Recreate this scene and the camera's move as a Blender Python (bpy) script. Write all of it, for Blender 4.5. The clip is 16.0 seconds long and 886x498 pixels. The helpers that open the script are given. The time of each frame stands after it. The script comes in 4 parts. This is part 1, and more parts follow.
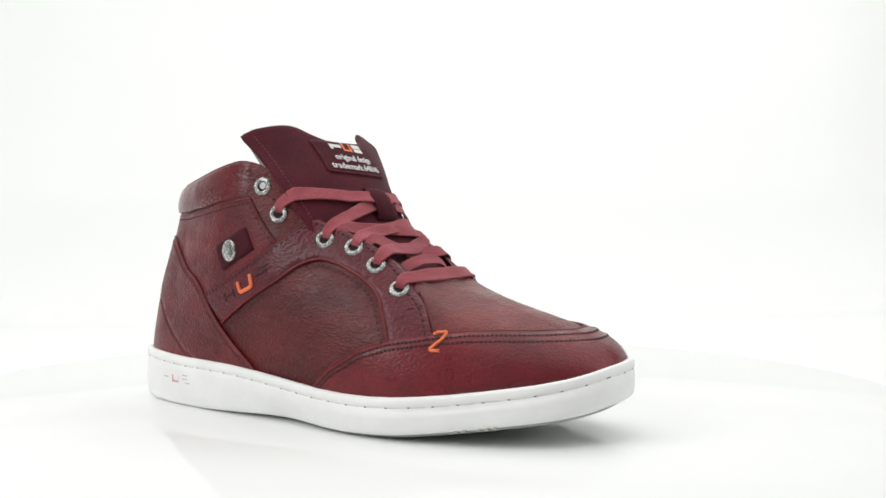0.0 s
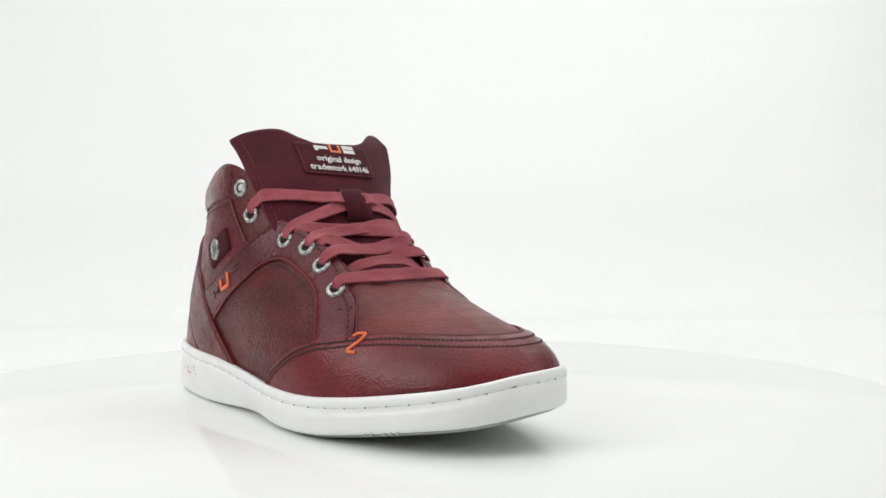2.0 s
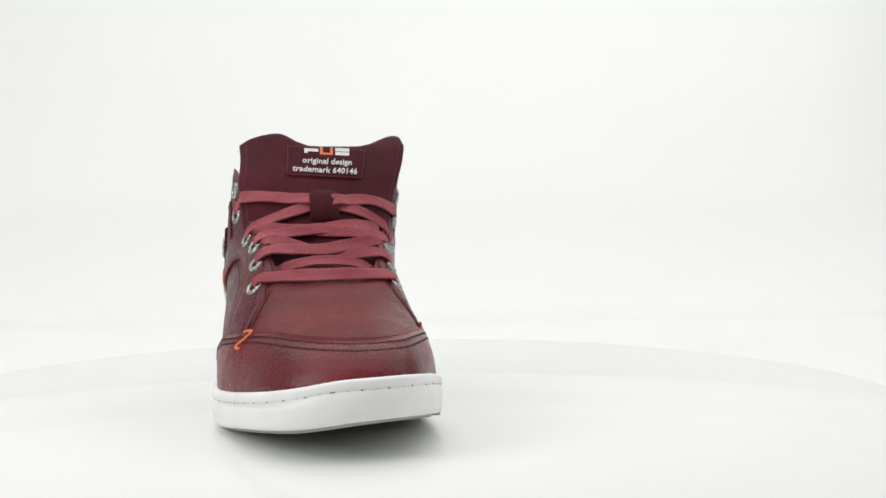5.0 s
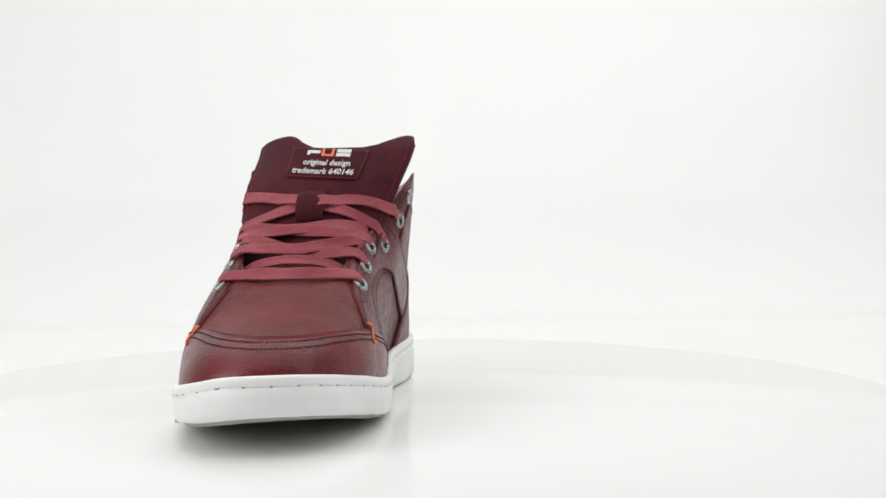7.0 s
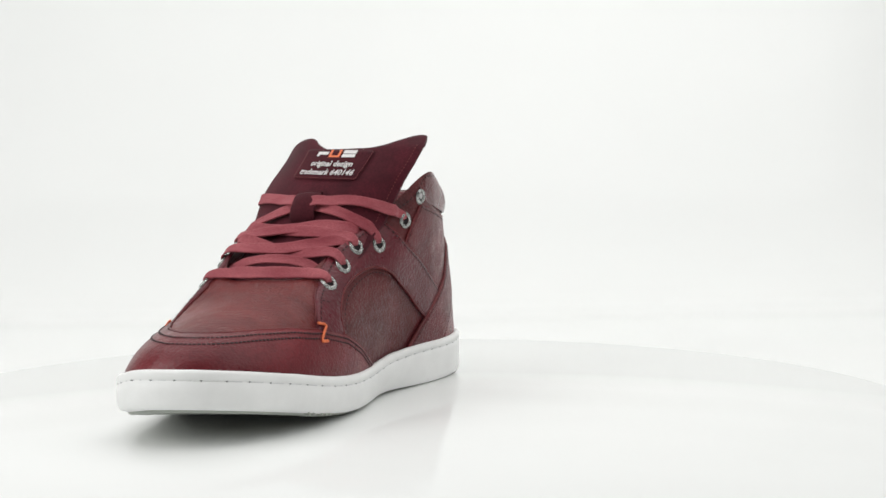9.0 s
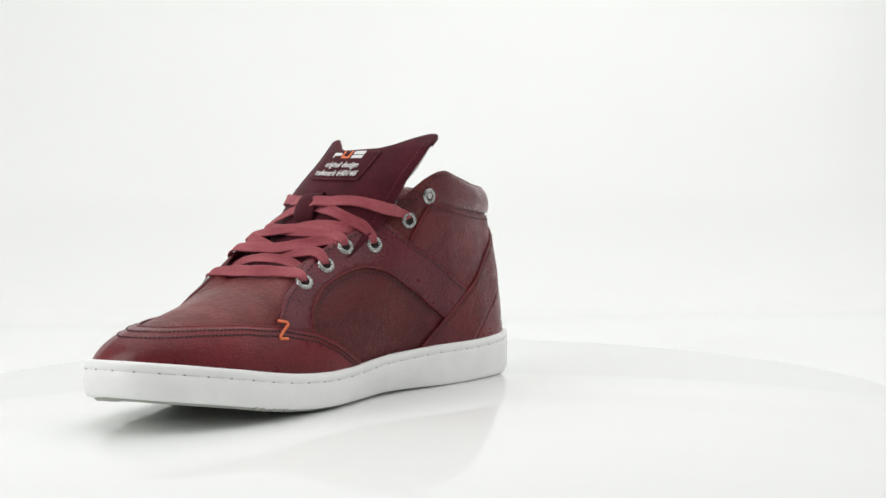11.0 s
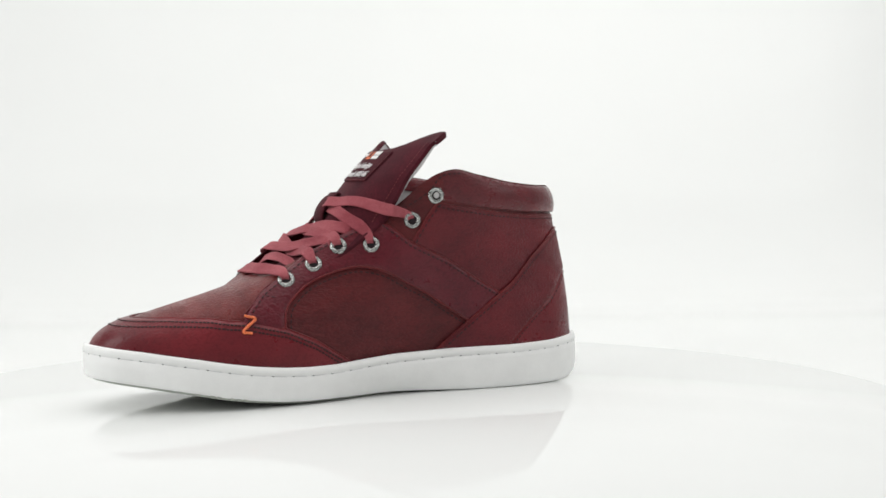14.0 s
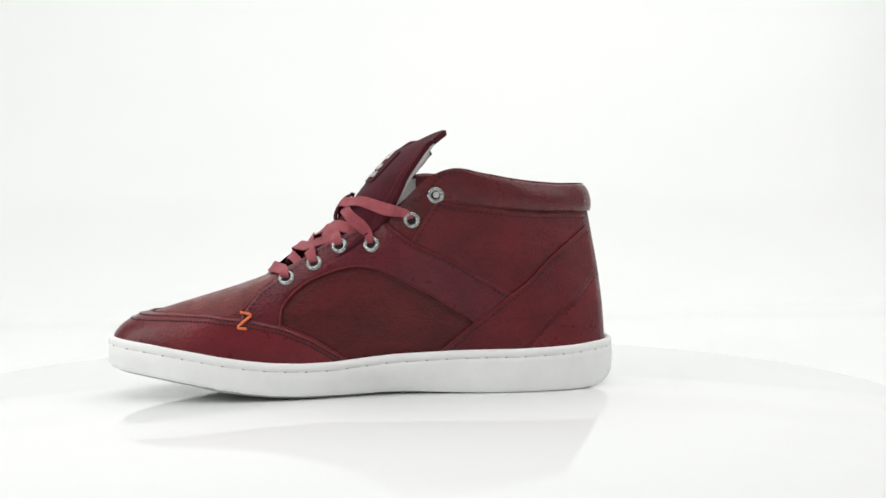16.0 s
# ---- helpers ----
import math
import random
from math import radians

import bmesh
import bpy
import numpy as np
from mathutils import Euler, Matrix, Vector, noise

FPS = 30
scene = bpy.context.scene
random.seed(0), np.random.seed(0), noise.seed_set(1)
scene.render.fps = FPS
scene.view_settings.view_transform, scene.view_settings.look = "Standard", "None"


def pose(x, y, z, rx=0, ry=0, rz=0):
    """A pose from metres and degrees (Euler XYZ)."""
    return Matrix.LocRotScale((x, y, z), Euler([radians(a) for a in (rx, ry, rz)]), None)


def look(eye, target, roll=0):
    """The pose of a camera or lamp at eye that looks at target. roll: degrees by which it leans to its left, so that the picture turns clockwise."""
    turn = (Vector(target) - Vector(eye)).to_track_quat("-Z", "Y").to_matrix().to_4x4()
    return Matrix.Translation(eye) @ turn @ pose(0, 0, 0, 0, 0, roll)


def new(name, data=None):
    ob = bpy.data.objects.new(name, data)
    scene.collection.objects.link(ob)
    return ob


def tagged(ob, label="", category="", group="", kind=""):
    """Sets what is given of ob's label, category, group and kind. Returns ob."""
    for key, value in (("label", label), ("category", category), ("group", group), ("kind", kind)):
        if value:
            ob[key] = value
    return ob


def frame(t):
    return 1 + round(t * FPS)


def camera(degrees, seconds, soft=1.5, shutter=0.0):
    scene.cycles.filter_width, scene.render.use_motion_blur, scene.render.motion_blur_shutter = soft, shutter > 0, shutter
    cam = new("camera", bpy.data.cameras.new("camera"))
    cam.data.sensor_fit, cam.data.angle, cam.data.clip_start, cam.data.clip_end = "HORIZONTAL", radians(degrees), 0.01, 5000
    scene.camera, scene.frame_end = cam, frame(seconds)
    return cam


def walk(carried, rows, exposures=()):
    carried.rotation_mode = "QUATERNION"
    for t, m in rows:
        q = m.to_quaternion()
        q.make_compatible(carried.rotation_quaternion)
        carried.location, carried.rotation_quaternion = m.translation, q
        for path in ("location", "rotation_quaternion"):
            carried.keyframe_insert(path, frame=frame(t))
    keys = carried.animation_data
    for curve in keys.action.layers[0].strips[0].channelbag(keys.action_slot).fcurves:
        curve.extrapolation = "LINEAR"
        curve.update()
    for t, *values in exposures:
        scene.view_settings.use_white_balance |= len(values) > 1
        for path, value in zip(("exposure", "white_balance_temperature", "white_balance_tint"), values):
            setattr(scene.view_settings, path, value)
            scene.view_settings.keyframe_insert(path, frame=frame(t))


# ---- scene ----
# The camera stands still, low over the turntable.
cam = camera(47.27, 16.0, soft=1.6)
EYE = Vector((0.0, -0.575, 0.0970))
YAW, PITCH, ROLL = radians(2.942), radians(1.346), -0.549
AIM = EYE + Vector((math.sin(YAW) * math.cos(PITCH), math.cos(YAW) * math.cos(PITCH), -math.sin(PITCH)))
walk(cam, [(0.0, look(EYE, AIM, ROLL)), (16.0, look(EYE, AIM, ROLL))],
     exposures=[(0.0, -0.06), (1.0, -0.15), (3.5, -0.20), (13.0, -0.21), (14.5, -0.18), (16.0, -0.13)])

# The studio's light: a white room lit by large softboxes overhead and at the sides.
world = bpy.data.worlds.new("studio_ambient")
scene.world = world
world.use_nodes = True
world.node_tree.nodes["Background"].inputs[0].default_value = (1.0, 1.0, 0.98, 1)
world.node_tree.nodes["Background"].inputs[1].default_value = 0.31


def softbox_lamp(name, eye, target, sx, sy, watts):
    data = bpy.data.lights.new(name, "AREA")
    data.shape, data.size, data.size_y, data.energy = "RECTANGLE", sx, sy, watts
    data.color = (1.0, 1.0, 0.99)
    ob = new(name, data)
    ob.matrix_world = look(eye, target)
    return ob


softbox_lamp("softbox_overhead", (0.0, 0.16, 1.15), (0.0, 0.16, 0.0), 2.2, 1.8, 17.2)
softbox_lamp("softbox_side", (-1.25, -0.55, 0.75), (0.0, 0.0, 0.08), 0.8, 0.8, 10.0)
softbox_lamp("softbox_side_far", (1.25, -0.35, 0.75), (0.0, 0.0, 0.08), 0.8, 0.8, 3.8)
# added fill lamp, out of view, that brightens the right of the backdrop
softbox_lamp("backdrop_fill", (1.05, 0.55, 1.3), (1.15, 1.1, 0.3), 2.2, 0.6, 3.9)


# ---- materials ----
def nodes_of(name):
    m = bpy.data.materials.new(name)
    m.use_nodes = True
    return m, m.node_tree.nodes, m.node_tree.links, m.node_tree.nodes["Principled BSDF"]


def mix_colours(nt, lk, fac, a, b):
    mx = nt.new("ShaderNodeMix")
    mx.data_type = "RGBA"
    lk.new(fac, mx.inputs["Factor"])
    for sock, v in ((mx.inputs["A"], a), (mx.inputs["B"], b)):
        if isinstance(v, tuple):
            sock.default_value = (*v, 1)
        else:
            lk.new(v, sock)
    return mx.outputs["Result"]


def noise_tex(nt, lk, scale, detail=3.0, rough=0.55, coord=None):
    n = nt.new("ShaderNodeTexNoise")
    n.inputs["Scale"].default_value, n.inputs["Detail"].default_value, n.inputs["Roughness"].default_value = scale, detail, rough
    lk.new(coord, n.inputs["Vector"])
    return n.outputs["Fac"]


def ramp(nt, lk, fac, lo, hi):
    r = nt.new("ShaderNodeMapRange")
    r.inputs["From Min"].default_value, r.inputs["From Max"].default_value = lo, hi
    lk.new(fac, r.inputs["Value"])
    return r.outputs["Result"]


def leather(name, dark, light, rough=0.36, grain=1.0, grain_scale=620.0, stretch=(1, 1, 1), polish=0.04):
    """Pull-up leather: cloudy colour, fine uneven pebbles, long creases, rubbed gloss."""
    m, nt, lk, b = nodes_of(name)
    tc = nt.new("ShaderNodeTexCoord")
    mp = nt.new("ShaderNodeMapping")
    mp.inputs["Scale"].default_value = stretch
    lk.new(tc.outputs["Object"], mp.inputs["Vector"])
    warp = nt.new("ShaderNodeTexNoise")
    warp.inputs["Scale"].default_value, warp.inputs["Detail"].default_value = 170, 2
    lk.new(mp.outputs["Vector"], warp.inputs["Vector"])
    push = nt.new("ShaderNodeVectorMath")
    push.operation = "MULTIPLY_ADD"
    lk.new(warp.outputs["Color"], push.inputs[0])
    push.inputs[1].default_value = (0.0035, 0.0035, 0.0035)
    lk.new(mp.outputs["Vector"], push.inputs[2])
    co = push.outputs["Vector"]
    cloud = noise_tex(nt, lk, 24, 5, 0.6, co)
    streak = noise_tex(nt, lk, 75, 4, 0.65, co)
    fine = noise_tex(nt, lk, 900, 2, 0.6, co)
    vor = nt.new("ShaderNodeTexVoronoi")
    vor.feature = "SMOOTH_F1"
    vor.inputs["Scale"].default_value, vor.inputs["Smoothness"].default_value = grain_scale, 0.35
    lk.new(co, vor.inputs["Vector"])
    cell = ramp(nt, lk, vor.outputs["Distance"], 0.72, 0.12)
    col = mix_colours(nt, lk, ramp(nt, lk, cloud, 0.28, 0.72), dark, light)
    col = mix_colours(nt, lk, ramp(nt, lk, streak, 0.52, 1.15), col, tuple(c * 0.6 for c in dark))
    col = mix_colours(nt, lk, ramp(nt, lk, vor.outputs["Distance"], 0.5, 1.7), col, tuple(c * 0.5 for c in dark))
    lk.new(col, b.inputs["Base Color"])
    rr = nt.new("ShaderNodeMapRange")
    rr.inputs["From Min"].default_value, rr.inputs["From Max"].default_value = 0.3, 0.7
    rr.inputs["To Min"].default_value, rr.inputs["To Max"].default_value = rough - 0.06, rough + 0.14
    lk.new(streak, rr.inputs["Value"])
    lk.new(rr.outputs["Result"], b.inputs["Roughness"])
    b.inputs["Specular IOR Level"].default_value = 0.28
    b.inputs["Coat Weight"].default_value, b.inputs["Coat Roughness"].default_value = polish, 0.24
    crease = noise_tex(nt, lk, 210, 3, 0.6, co)
    rest = nt.new("ShaderNodeMath")
    rest.operation = "MULTIPLY_ADD"
    lk.new(fine, rest.inputs[0])
    rest.inputs[1].default_value = 0.25
    lk.new(crease, rest.inputs[2])
    add = nt.new("ShaderNodeMath")
    add.operation = "MULTIPLY_ADD"
    lk.new(cell, add.inputs[0])
    add.inputs[1].default_value = 0.55
    lk.new(rest.outputs[0], add.inputs[2])
    bp = nt.new("ShaderNodeBump")
    bp.inputs["Strength"].default_value, bp.inputs["Distance"].default_value = 0.8 * grain, 0.0009
    lk.new(add.outputs[0], bp.inputs["Height"])
    lk.new(bp.outputs["Normal"], b.inputs["Normal"])
    return m


def fabric(name, dark, light, rough=0.85, scale=900.0, relief=0.4, sheen=0.2, run=(1, 1, 1)):
    m, nt, lk, b = nodes_of(name)
    tc = nt.new("ShaderNodeTexCoord")
    mp = nt.new("ShaderNodeMapping")
    mp.inputs["Scale"].default_value = run
    lk.new(tc.outputs["Object"], mp.inputs["Vector"])
    co = mp.outputs["Vector"]
    big = noise_tex(nt, lk, 45, 3, 0.6, co)
    fine = noise_tex(nt, lk, scale, 2, 0.6, co)
    col = mix_colours(nt, lk, ramp(nt, lk, big, 0.3, 0.7), dark, light)
    col = mix_colours(nt, lk, ramp(nt, lk, fine, 0.3, 1.0), col, tuple(c * 0.55 for c in dark))
    lk.new(col, b.inputs["Base Color"])
    b.inputs["Roughness"].default_value = rough
    b.inputs["Specular IOR Level"].default_value = 0.2
    b.inputs["Sheen Weight"].default_value = sheen
    bp = nt.new("ShaderNodeBump")
    bp.inputs["Strength"].default_value, bp.inputs["Distance"].default_value = relief, 0.0004
    lk.new(fine, bp.inputs["Height"])
    lk.new(bp.outputs["Normal"], b.inputs["Normal"])
    return m


def plain(name, colour, rough=0.5, metal=0.0, vary=0.08, scale=60.0, bump=0.1, ior=1.45):
    m, nt, lk, b = nodes_of(name)
    tc = nt.new("ShaderNodeTexCoord")
    co = tc.outputs["Object"]
    n = noise_tex(nt, lk, scale, 4, 0.6, co)
    col = mix_colours(nt, lk, ramp(nt, lk, n, 0.3, 0.7), colour, tuple(c * (1 - vary) for c in colour))
    lk.new(col, b.inputs["Base Color"])
    b.inputs["Roughness"].default_value, b.inputs["Metallic"].default_value, b.inputs["IOR"].default_value = rough, metal, ior
    if bump:
        bp = nt.new("ShaderNodeBump")
        bp.inputs["Strength"].default_value, bp.inputs["Distance"].default_value = bump, 0.0003
        lk.new(noise_tex(nt, lk, scale * 12, 3, 0.6, co), bp.inputs["Height"])
        lk.new(bp.outputs["Normal"], b.inputs["Normal"])
    return m


VAMP = leather("vamp_leather", (0.085, 0.010, 0.011), (0.200, 0.026, 0.024), 0.33, 0.6, 760, (1.7, 0.6, 1.2))
MUDGUARD = leather("toe_leather", (0.105, 0.010, 0.015), (0.205, 0.020, 0.027), 0.30, 0.32, 700, (1, 1, 1.3), 0.10)
QUARTER = leather("tumbled_leather", (0.062, 0.007, 0.009), (0.145, 0.0155, 0.018), 0.36, 0.65, 560, (0.8, 1, 1.7))
ANKLE = leather("ankle_leather", (0.078, 0.0075, 0.012), (0.168, 0.015, 0.0215), 0.34, 0.55, 640, (1, 1, 1.6))
STAY = leather("eyestay_leather", (0.072, 0.007, 0.013), (0.146, 0.014, 0.024), 0.30, 0.5, 560, (1, 1, 1.3), 0.1)
PAD = leather("collar_leather", (0.070, 0.008, 0.012), (0.160, 0.016, 0.022), 0.25, 0.4, 560, (0.8, 1, 1.4), 0.22)
SUEDE = fabric("tongue_suede", (0.055, 0.006, 0.012), (0.104, 0.010, 0.020), 0.85, 700, 0.35, 0.06)
LACE = fabric("lace_cotton", (0.30, 0.055, 0.072), (0.52, 0.145, 0.165), 0.8, 1500, 1.0, 0.08, (1.6, 0.45, 1.6))
PATCH = fabric("patch_felt", (0.050, 0.006, 0.012), (0.084, 0.011, 0.018), 0.9, 900, 0.5, 0.04)
LINING = fabric("lining_cloth", (0.62, 0.60, 0.60), (0.72, 0.70, 0.70), 0.9, 1300, 0.5, 0.05)
SEAM = leather("folded_seam", (0.085, 0.008, 0.011), (0.200, 0.018, 0.020), 0.36, 0.3, 700, (1, 1, 1), 0.05)
THREAD = plain("dark_thread", (0.030, 0.004, 0.007), 0.6, 0, 0.4, 300, 0)
EDGE = plain("raw_edge_leather", (0.14, 0.014, 0.018), 0.6, 0, 0.2, 200, 0.1)
ORANGE = plain("orange_thread", (0.88, 0.20, 0.075), 0.6, 0, 0.2, 400, 0.2)
WHITE_YARN = plain("white_yarn", (0.78, 0.76, 0.76), 0.8, 0, 0.1, 400, 0.2)
RUBBER = plain("white_rubber", (0.93, 0.935, 0.925), 0.42, 0, 0.07, 55, 0.2)
GREY_RUBBER = plain("outsole_rubber", (0.42, 0.44, 0.40), 0.6, 0, 0.15, 60, 0.2)
SOLE_THREAD = plain("sole_thread", (0.84, 0.85, 0.85), 0.8, 0, 0.2, 100, 0)
GROOVE = plain("sole_stitch_groove", (0.25, 0.255, 0.255), 0.8, 0, 0.25, 100, 0)
STEEL = plain("brushed_nickel", (0.58, 0.59, 0.57), 0.26, 1.0, 0.7, 420, 0.6)
HOLE_SHADE = plain("eyelet_hole_shade", (0.012, 0.006, 0.008), 0.9, 0, 0, 50, 0)
INK = plain("faint_grey_print", (0.55, 0.52, 0.52), 0.6, 0, 0.1, 100, 0)
PINK = plain("faint_red_print", (0.68, 0.32, 0.30), 0.6, 0, 0.1, 100, 0)
ACRYLIC = plain("white_gloss_acrylic", (0.84, 0.85, 0.84), 0.05, 0, 0.02, 6, 0.0, 1.205)
BACK_WHITE = plain("white_studio_paint", (0.84, 0.85, 0.84), 0.06, 0, 0.015, 3, 0, 1.205)


# ---- building helpers ----
def part(name, bm, material, parent, label="", smooth=True):
    """Link a bmesh as one mesh object under a thing or a part."""
    me = bpy.data.meshes.new(name)
    bm.normal_update()
    bm.to_mesh(me)
    bm.free()
    if smooth:
        me.shade_smooth()
    for m in (material if isinstance(material, (list, tuple)) else (material,)):
        me.materials.append(m)
    ob = new(name, me)
    ob.parent = parent
    return tagged(ob, label)


def grid_mesh(bm, rows, close_u=False, mat=0):
    """Faces between rows of points; returns the vertex rows."""
    vs = [[bm.verts.new(p) for p in row] for row in rows]
    n = len(rows[0])
    for a, b in zip(vs, vs[1:]):
        for i in range(n if close_u else n - 1):
            f = bm.faces.new((a[i], a[(i + 1) % n], b[(i + 1) % n], b[i]))
            f.material_index = mat
    return vs


def smooth_curve(pts, n, closed=False):
    """n points along a centripetal-like Catmull-Rom curve, evenly by arc length."""
    P = [Vector(p) for p in pts]
    m = len(P)
    dense = []
    for i in range(m if closed else m - 1):
        if closed:
            a, b, c, d = P[i - 1], P[i], P[(i + 1) % m], P[(i + 2) % m]
        else:
            a, b, c, d = P[max(i - 1, 0)], P[i], P[i + 1], P[min(i + 2, m - 1)]
        for k in range(16):
            t = k / 16
            dense.append(0.5 * ((2 * b) + (c - a) * t + (2 * a - 5 * b + 4 * c - d) * t * t + (3 * b - a - 3 * c + d) * t ** 3))
    dense.append(P[0].copy() if closed else P[-1].copy())
    acc = [0.0]
    for a, b in zip(dense, dense[1:]):
        acc.append(acc[-1] + (b - a).length)
    out, j = [], 0
    for k in range(n):
        s = acc[-1] * k / (n if closed else n - 1)
        while j < len(acc) - 2 and acc[j + 1] < s:
            j += 1
        w = (s - acc[j]) / max(acc[j + 1] - acc[j], 1e-9)
        out.append(dense[j].lerp(dense[j + 1], min(max(w, 0), 1)))
    return out


def interp(x, xs, ys):
    return float(np.interp(x, xs, ys))


# ---- the set: turntable, table and backdrop ----
def disc(r, z0, z1, lip, n=128):
    bm = bmesh.new()
    ring = lambda rr, z: [(rr * math.cos(6.2831853 * i / n), rr * math.sin(6.2831853 * i / n), z) for i in range(n)]
    vs = grid_mesh(bm, [ring(r, z0), ring(r, z1 - lip), ring(r - lip * 0.3, z1 - lip * 0.3), ring(r - lip, z1)], True)
    bm.faces.new(vs[-1])
    bm.faces.new(vs[0][::-1])
    return bm


turntable = tagged(new("turntable"), "round glossy white acrylic turntable under the shoe", "turntable")
platter = part("platter", disc(0.2900, -0.0014, 0.0, 0.0002), ACRYLIC, turntable)
bm = bmesh.new()
grid_mesh(bm, [[(r * math.cos(6.2831853 * i / 128), r * math.sin(6.2831853 * i / 128), z) for i in range(128)]
               for r, z in ((0.2901, -0.0014), (0.2920, -0.0014), (0.2920, -0.0009), (0.2917, -0.0004), (0.2912, -0.0002), (0.2901, -0.0001))], True)
bmesh.ops.recalc_face_normals(bm, faces=bm.faces)
part("rim", bm, ACRYLIC, platter, "rounded white rim of the platter")
bm = bmesh.new()
profile = [(-2.2, -0.0015), (0.45, -0.0015)]
for k in range(1, 41):
    u = k / 40
    profile.append((0.45 + 0.85 * u, -0.0015 + 0.85 * u ** 2.6))
profile.append((1.3, 2.4))
grid_mesh(bm, [[(x, y, z) for x in (-2.4, 2.4)] for y, z in profile])
bmesh.ops.reverse_faces(bm, faces=bm.faces)
sweep = part("backdrop", bm, BACK_WHITE, None, "seamless white studio sweep behind the turntable")
tagged(sweep, kind="structure", category="backdrop")


# ---- the shoe (local frame: x to the toe, y to the inner side, z up; metres) ----
SHOE_AT = (-0.1, 0.03)
HEADING = -38.0
shoe = tagged(new("shoe"), "burgundy leather mid-top sneaker with white rubber cupsole and laces", "shoe")
MM = 0.001
YC = -6.0

OUTLINE = [(260, -4), (258.5, 9), (254.5, 19), (246, 27), (228, 35.5), (205, 43), (180, 46), (155, 45.5), (132, 42.5), (110, 39.5), (90, 37.8), (68, 38.4), (45, 40), (25, 41), (5, 40),
           (-17, 34.5), (-34, 22.5), (-42, 5), (-43, -11), (-36.5, -25), (-20, -37.5), (10, -46), (45, -50.8), (78, -54.3), (104, -57), (130, -60.4),
           (160, -61.8), (180, -59.5), (202, -53), (228, -43.5), (244, -34), (253, -24), (258, -14)]
# heights of the sole's upper and lower edge along the outer (O) and the inner (I) side
SOLE_TOP_O = ((-45, 27), (-16, 26.7), (3, 25.8), (21, 25.2), (32, 25.1), (58, 24.5), (82, 22.8), (105, 20.6), (125, 18.9), (143, 18.0), (159, 18.0), (174, 18.7), (187, 19.8),
              (200, 21.2), (212, 22.9), (224, 24.7), (235, 26.5), (245, 28.6), (253, 31.0), (258, 33.0), (262, 34.0))
SOLE_TOP_I = ((-45, 27), (-23, 25.9), (-11, 24.9), (2, 24.4), (22, 23.8), (41, 23.8), (60, 23.6), (79, 22.9), (97, 22.3), (114, 20.9), (131, 19.3), (148, 19.1), (163, 19.9), (178, 21.5),
              (193, 23.9), (207, 26.6), (221, 28.9), (233, 31.0), (246, 32.9), (254, 34.0), (262, 34.6))
SOLE_BOT_O = ((-45, 9), (-40, 6.0), (-33, 2.0), (-24, -0.5), (-14, -1.5), (33, -1.4), (59, -0.4), (83, 0.4), (105, 0.6), (125, 0.2), (143, -0.1), (159, 0.4), (174, 1.3), (188, 2.9),
              (200, 4.5), (213, 6.3), (224, 8.0), (235, 9.6), (245, 11.4), (253, 13.3), (259, 15.6), (262, 16.4))
SOLE_BOT_I = ((-45, 9), (-40, 6.0), (-33, 2.0), (-24, -0.5), (-14, -1.5), (42, -1.5), (61, -1.0), (79, -0.5), (97, -0.2), (115, -0.2), (132, 0.0), (148, 0.3), (164, 1.3), (179, 3.1),
              (194, 5.5), (208, 8.5), (221, 10.8), (235, 13.3), (248, 15.4), (256, 16.4), (262, 16.8))
TOP_EDGE = [(166, -5, 68.2), (166.5, -23, 67.8), (159.5, -30, 75), (146, -33, 84), (129, -36, 92.5), (113, -39, 99), (99, -42, 111), (86, -45.5, 124), (70, -48, 129.5),
            (50, -45, 127.5), (26, -37, 123.5), (4, -26, 121), (-14, -14, 120), (-25, -1, 120.5), (-18, 14, 120.5), (0, 28, 120), (22, 37, 121.5), (45, 44, 125),
            (62, 47.5, 127.5), (77, 45.5, 122), (90, 38.5, 110), (104, 32, 98.5), (120, 28, 92), (137, 24, 83.5), (151, 20, 75), (161.5, 14, 69.0)]
NU, NV = 200, 44


def sole_edge(p, outer, inner):
    """Height of a sole edge at a place in plan, eased from the outer to the inner side."""
    w = min(max((p[1] - YC + 22) / 44, 0), 1)
    w = w * w * (3 - 2 * w)
    a, b = (float(np.interp(p[0], [q[0] for q in e], [q[1] for q in e])) for e in (outer, inner))
    return a + (b - a) * w


def centre_out(p):
    """Outward direction in plan at a point of the outline."""
    cx = min(max(p[0], 20.0), 190.0)
    d = Vector((p[0] - cx, p[1] - YC, 0))
    return d.normalized()


sole_ring = smooth_curve([(x, y, 0) for x, y in OUTLINE], NU, True)


def inset(ring, d):
    out = []
    n = len(ring)
    for i in range(n):
        t = (ring[(i + 1) % n] - ring[i - 1]).normalized()
        out.append(ring[i] + Vector((-t.y, t.x, 0)) * d)
    return out


# the feather line starts at the toe tip, as the top edge starts at the throat's foot
feather = [Vector((p.x, p.y, sole_edge(p, SOLE_TOP_O, SOLE_TOP_I) - 3)) for p in inset(sole_ring, 4.6)]
feather = feather[::-1]
feather = feather[-1:] + feather[:-1]
TOP_U = (0, 0.070, 0.125, 0.168, 0.205, 0.235, 0.262, 0.288, 0.318, 0.350, 0.388, 0.432, 0.470, 0.500, 0.530, 0.568, 0.612, 0.650,
         0.680, 0.710, 0.738, 0.765, 0.795, 0.832, 0.875, 0.930, 1.0)


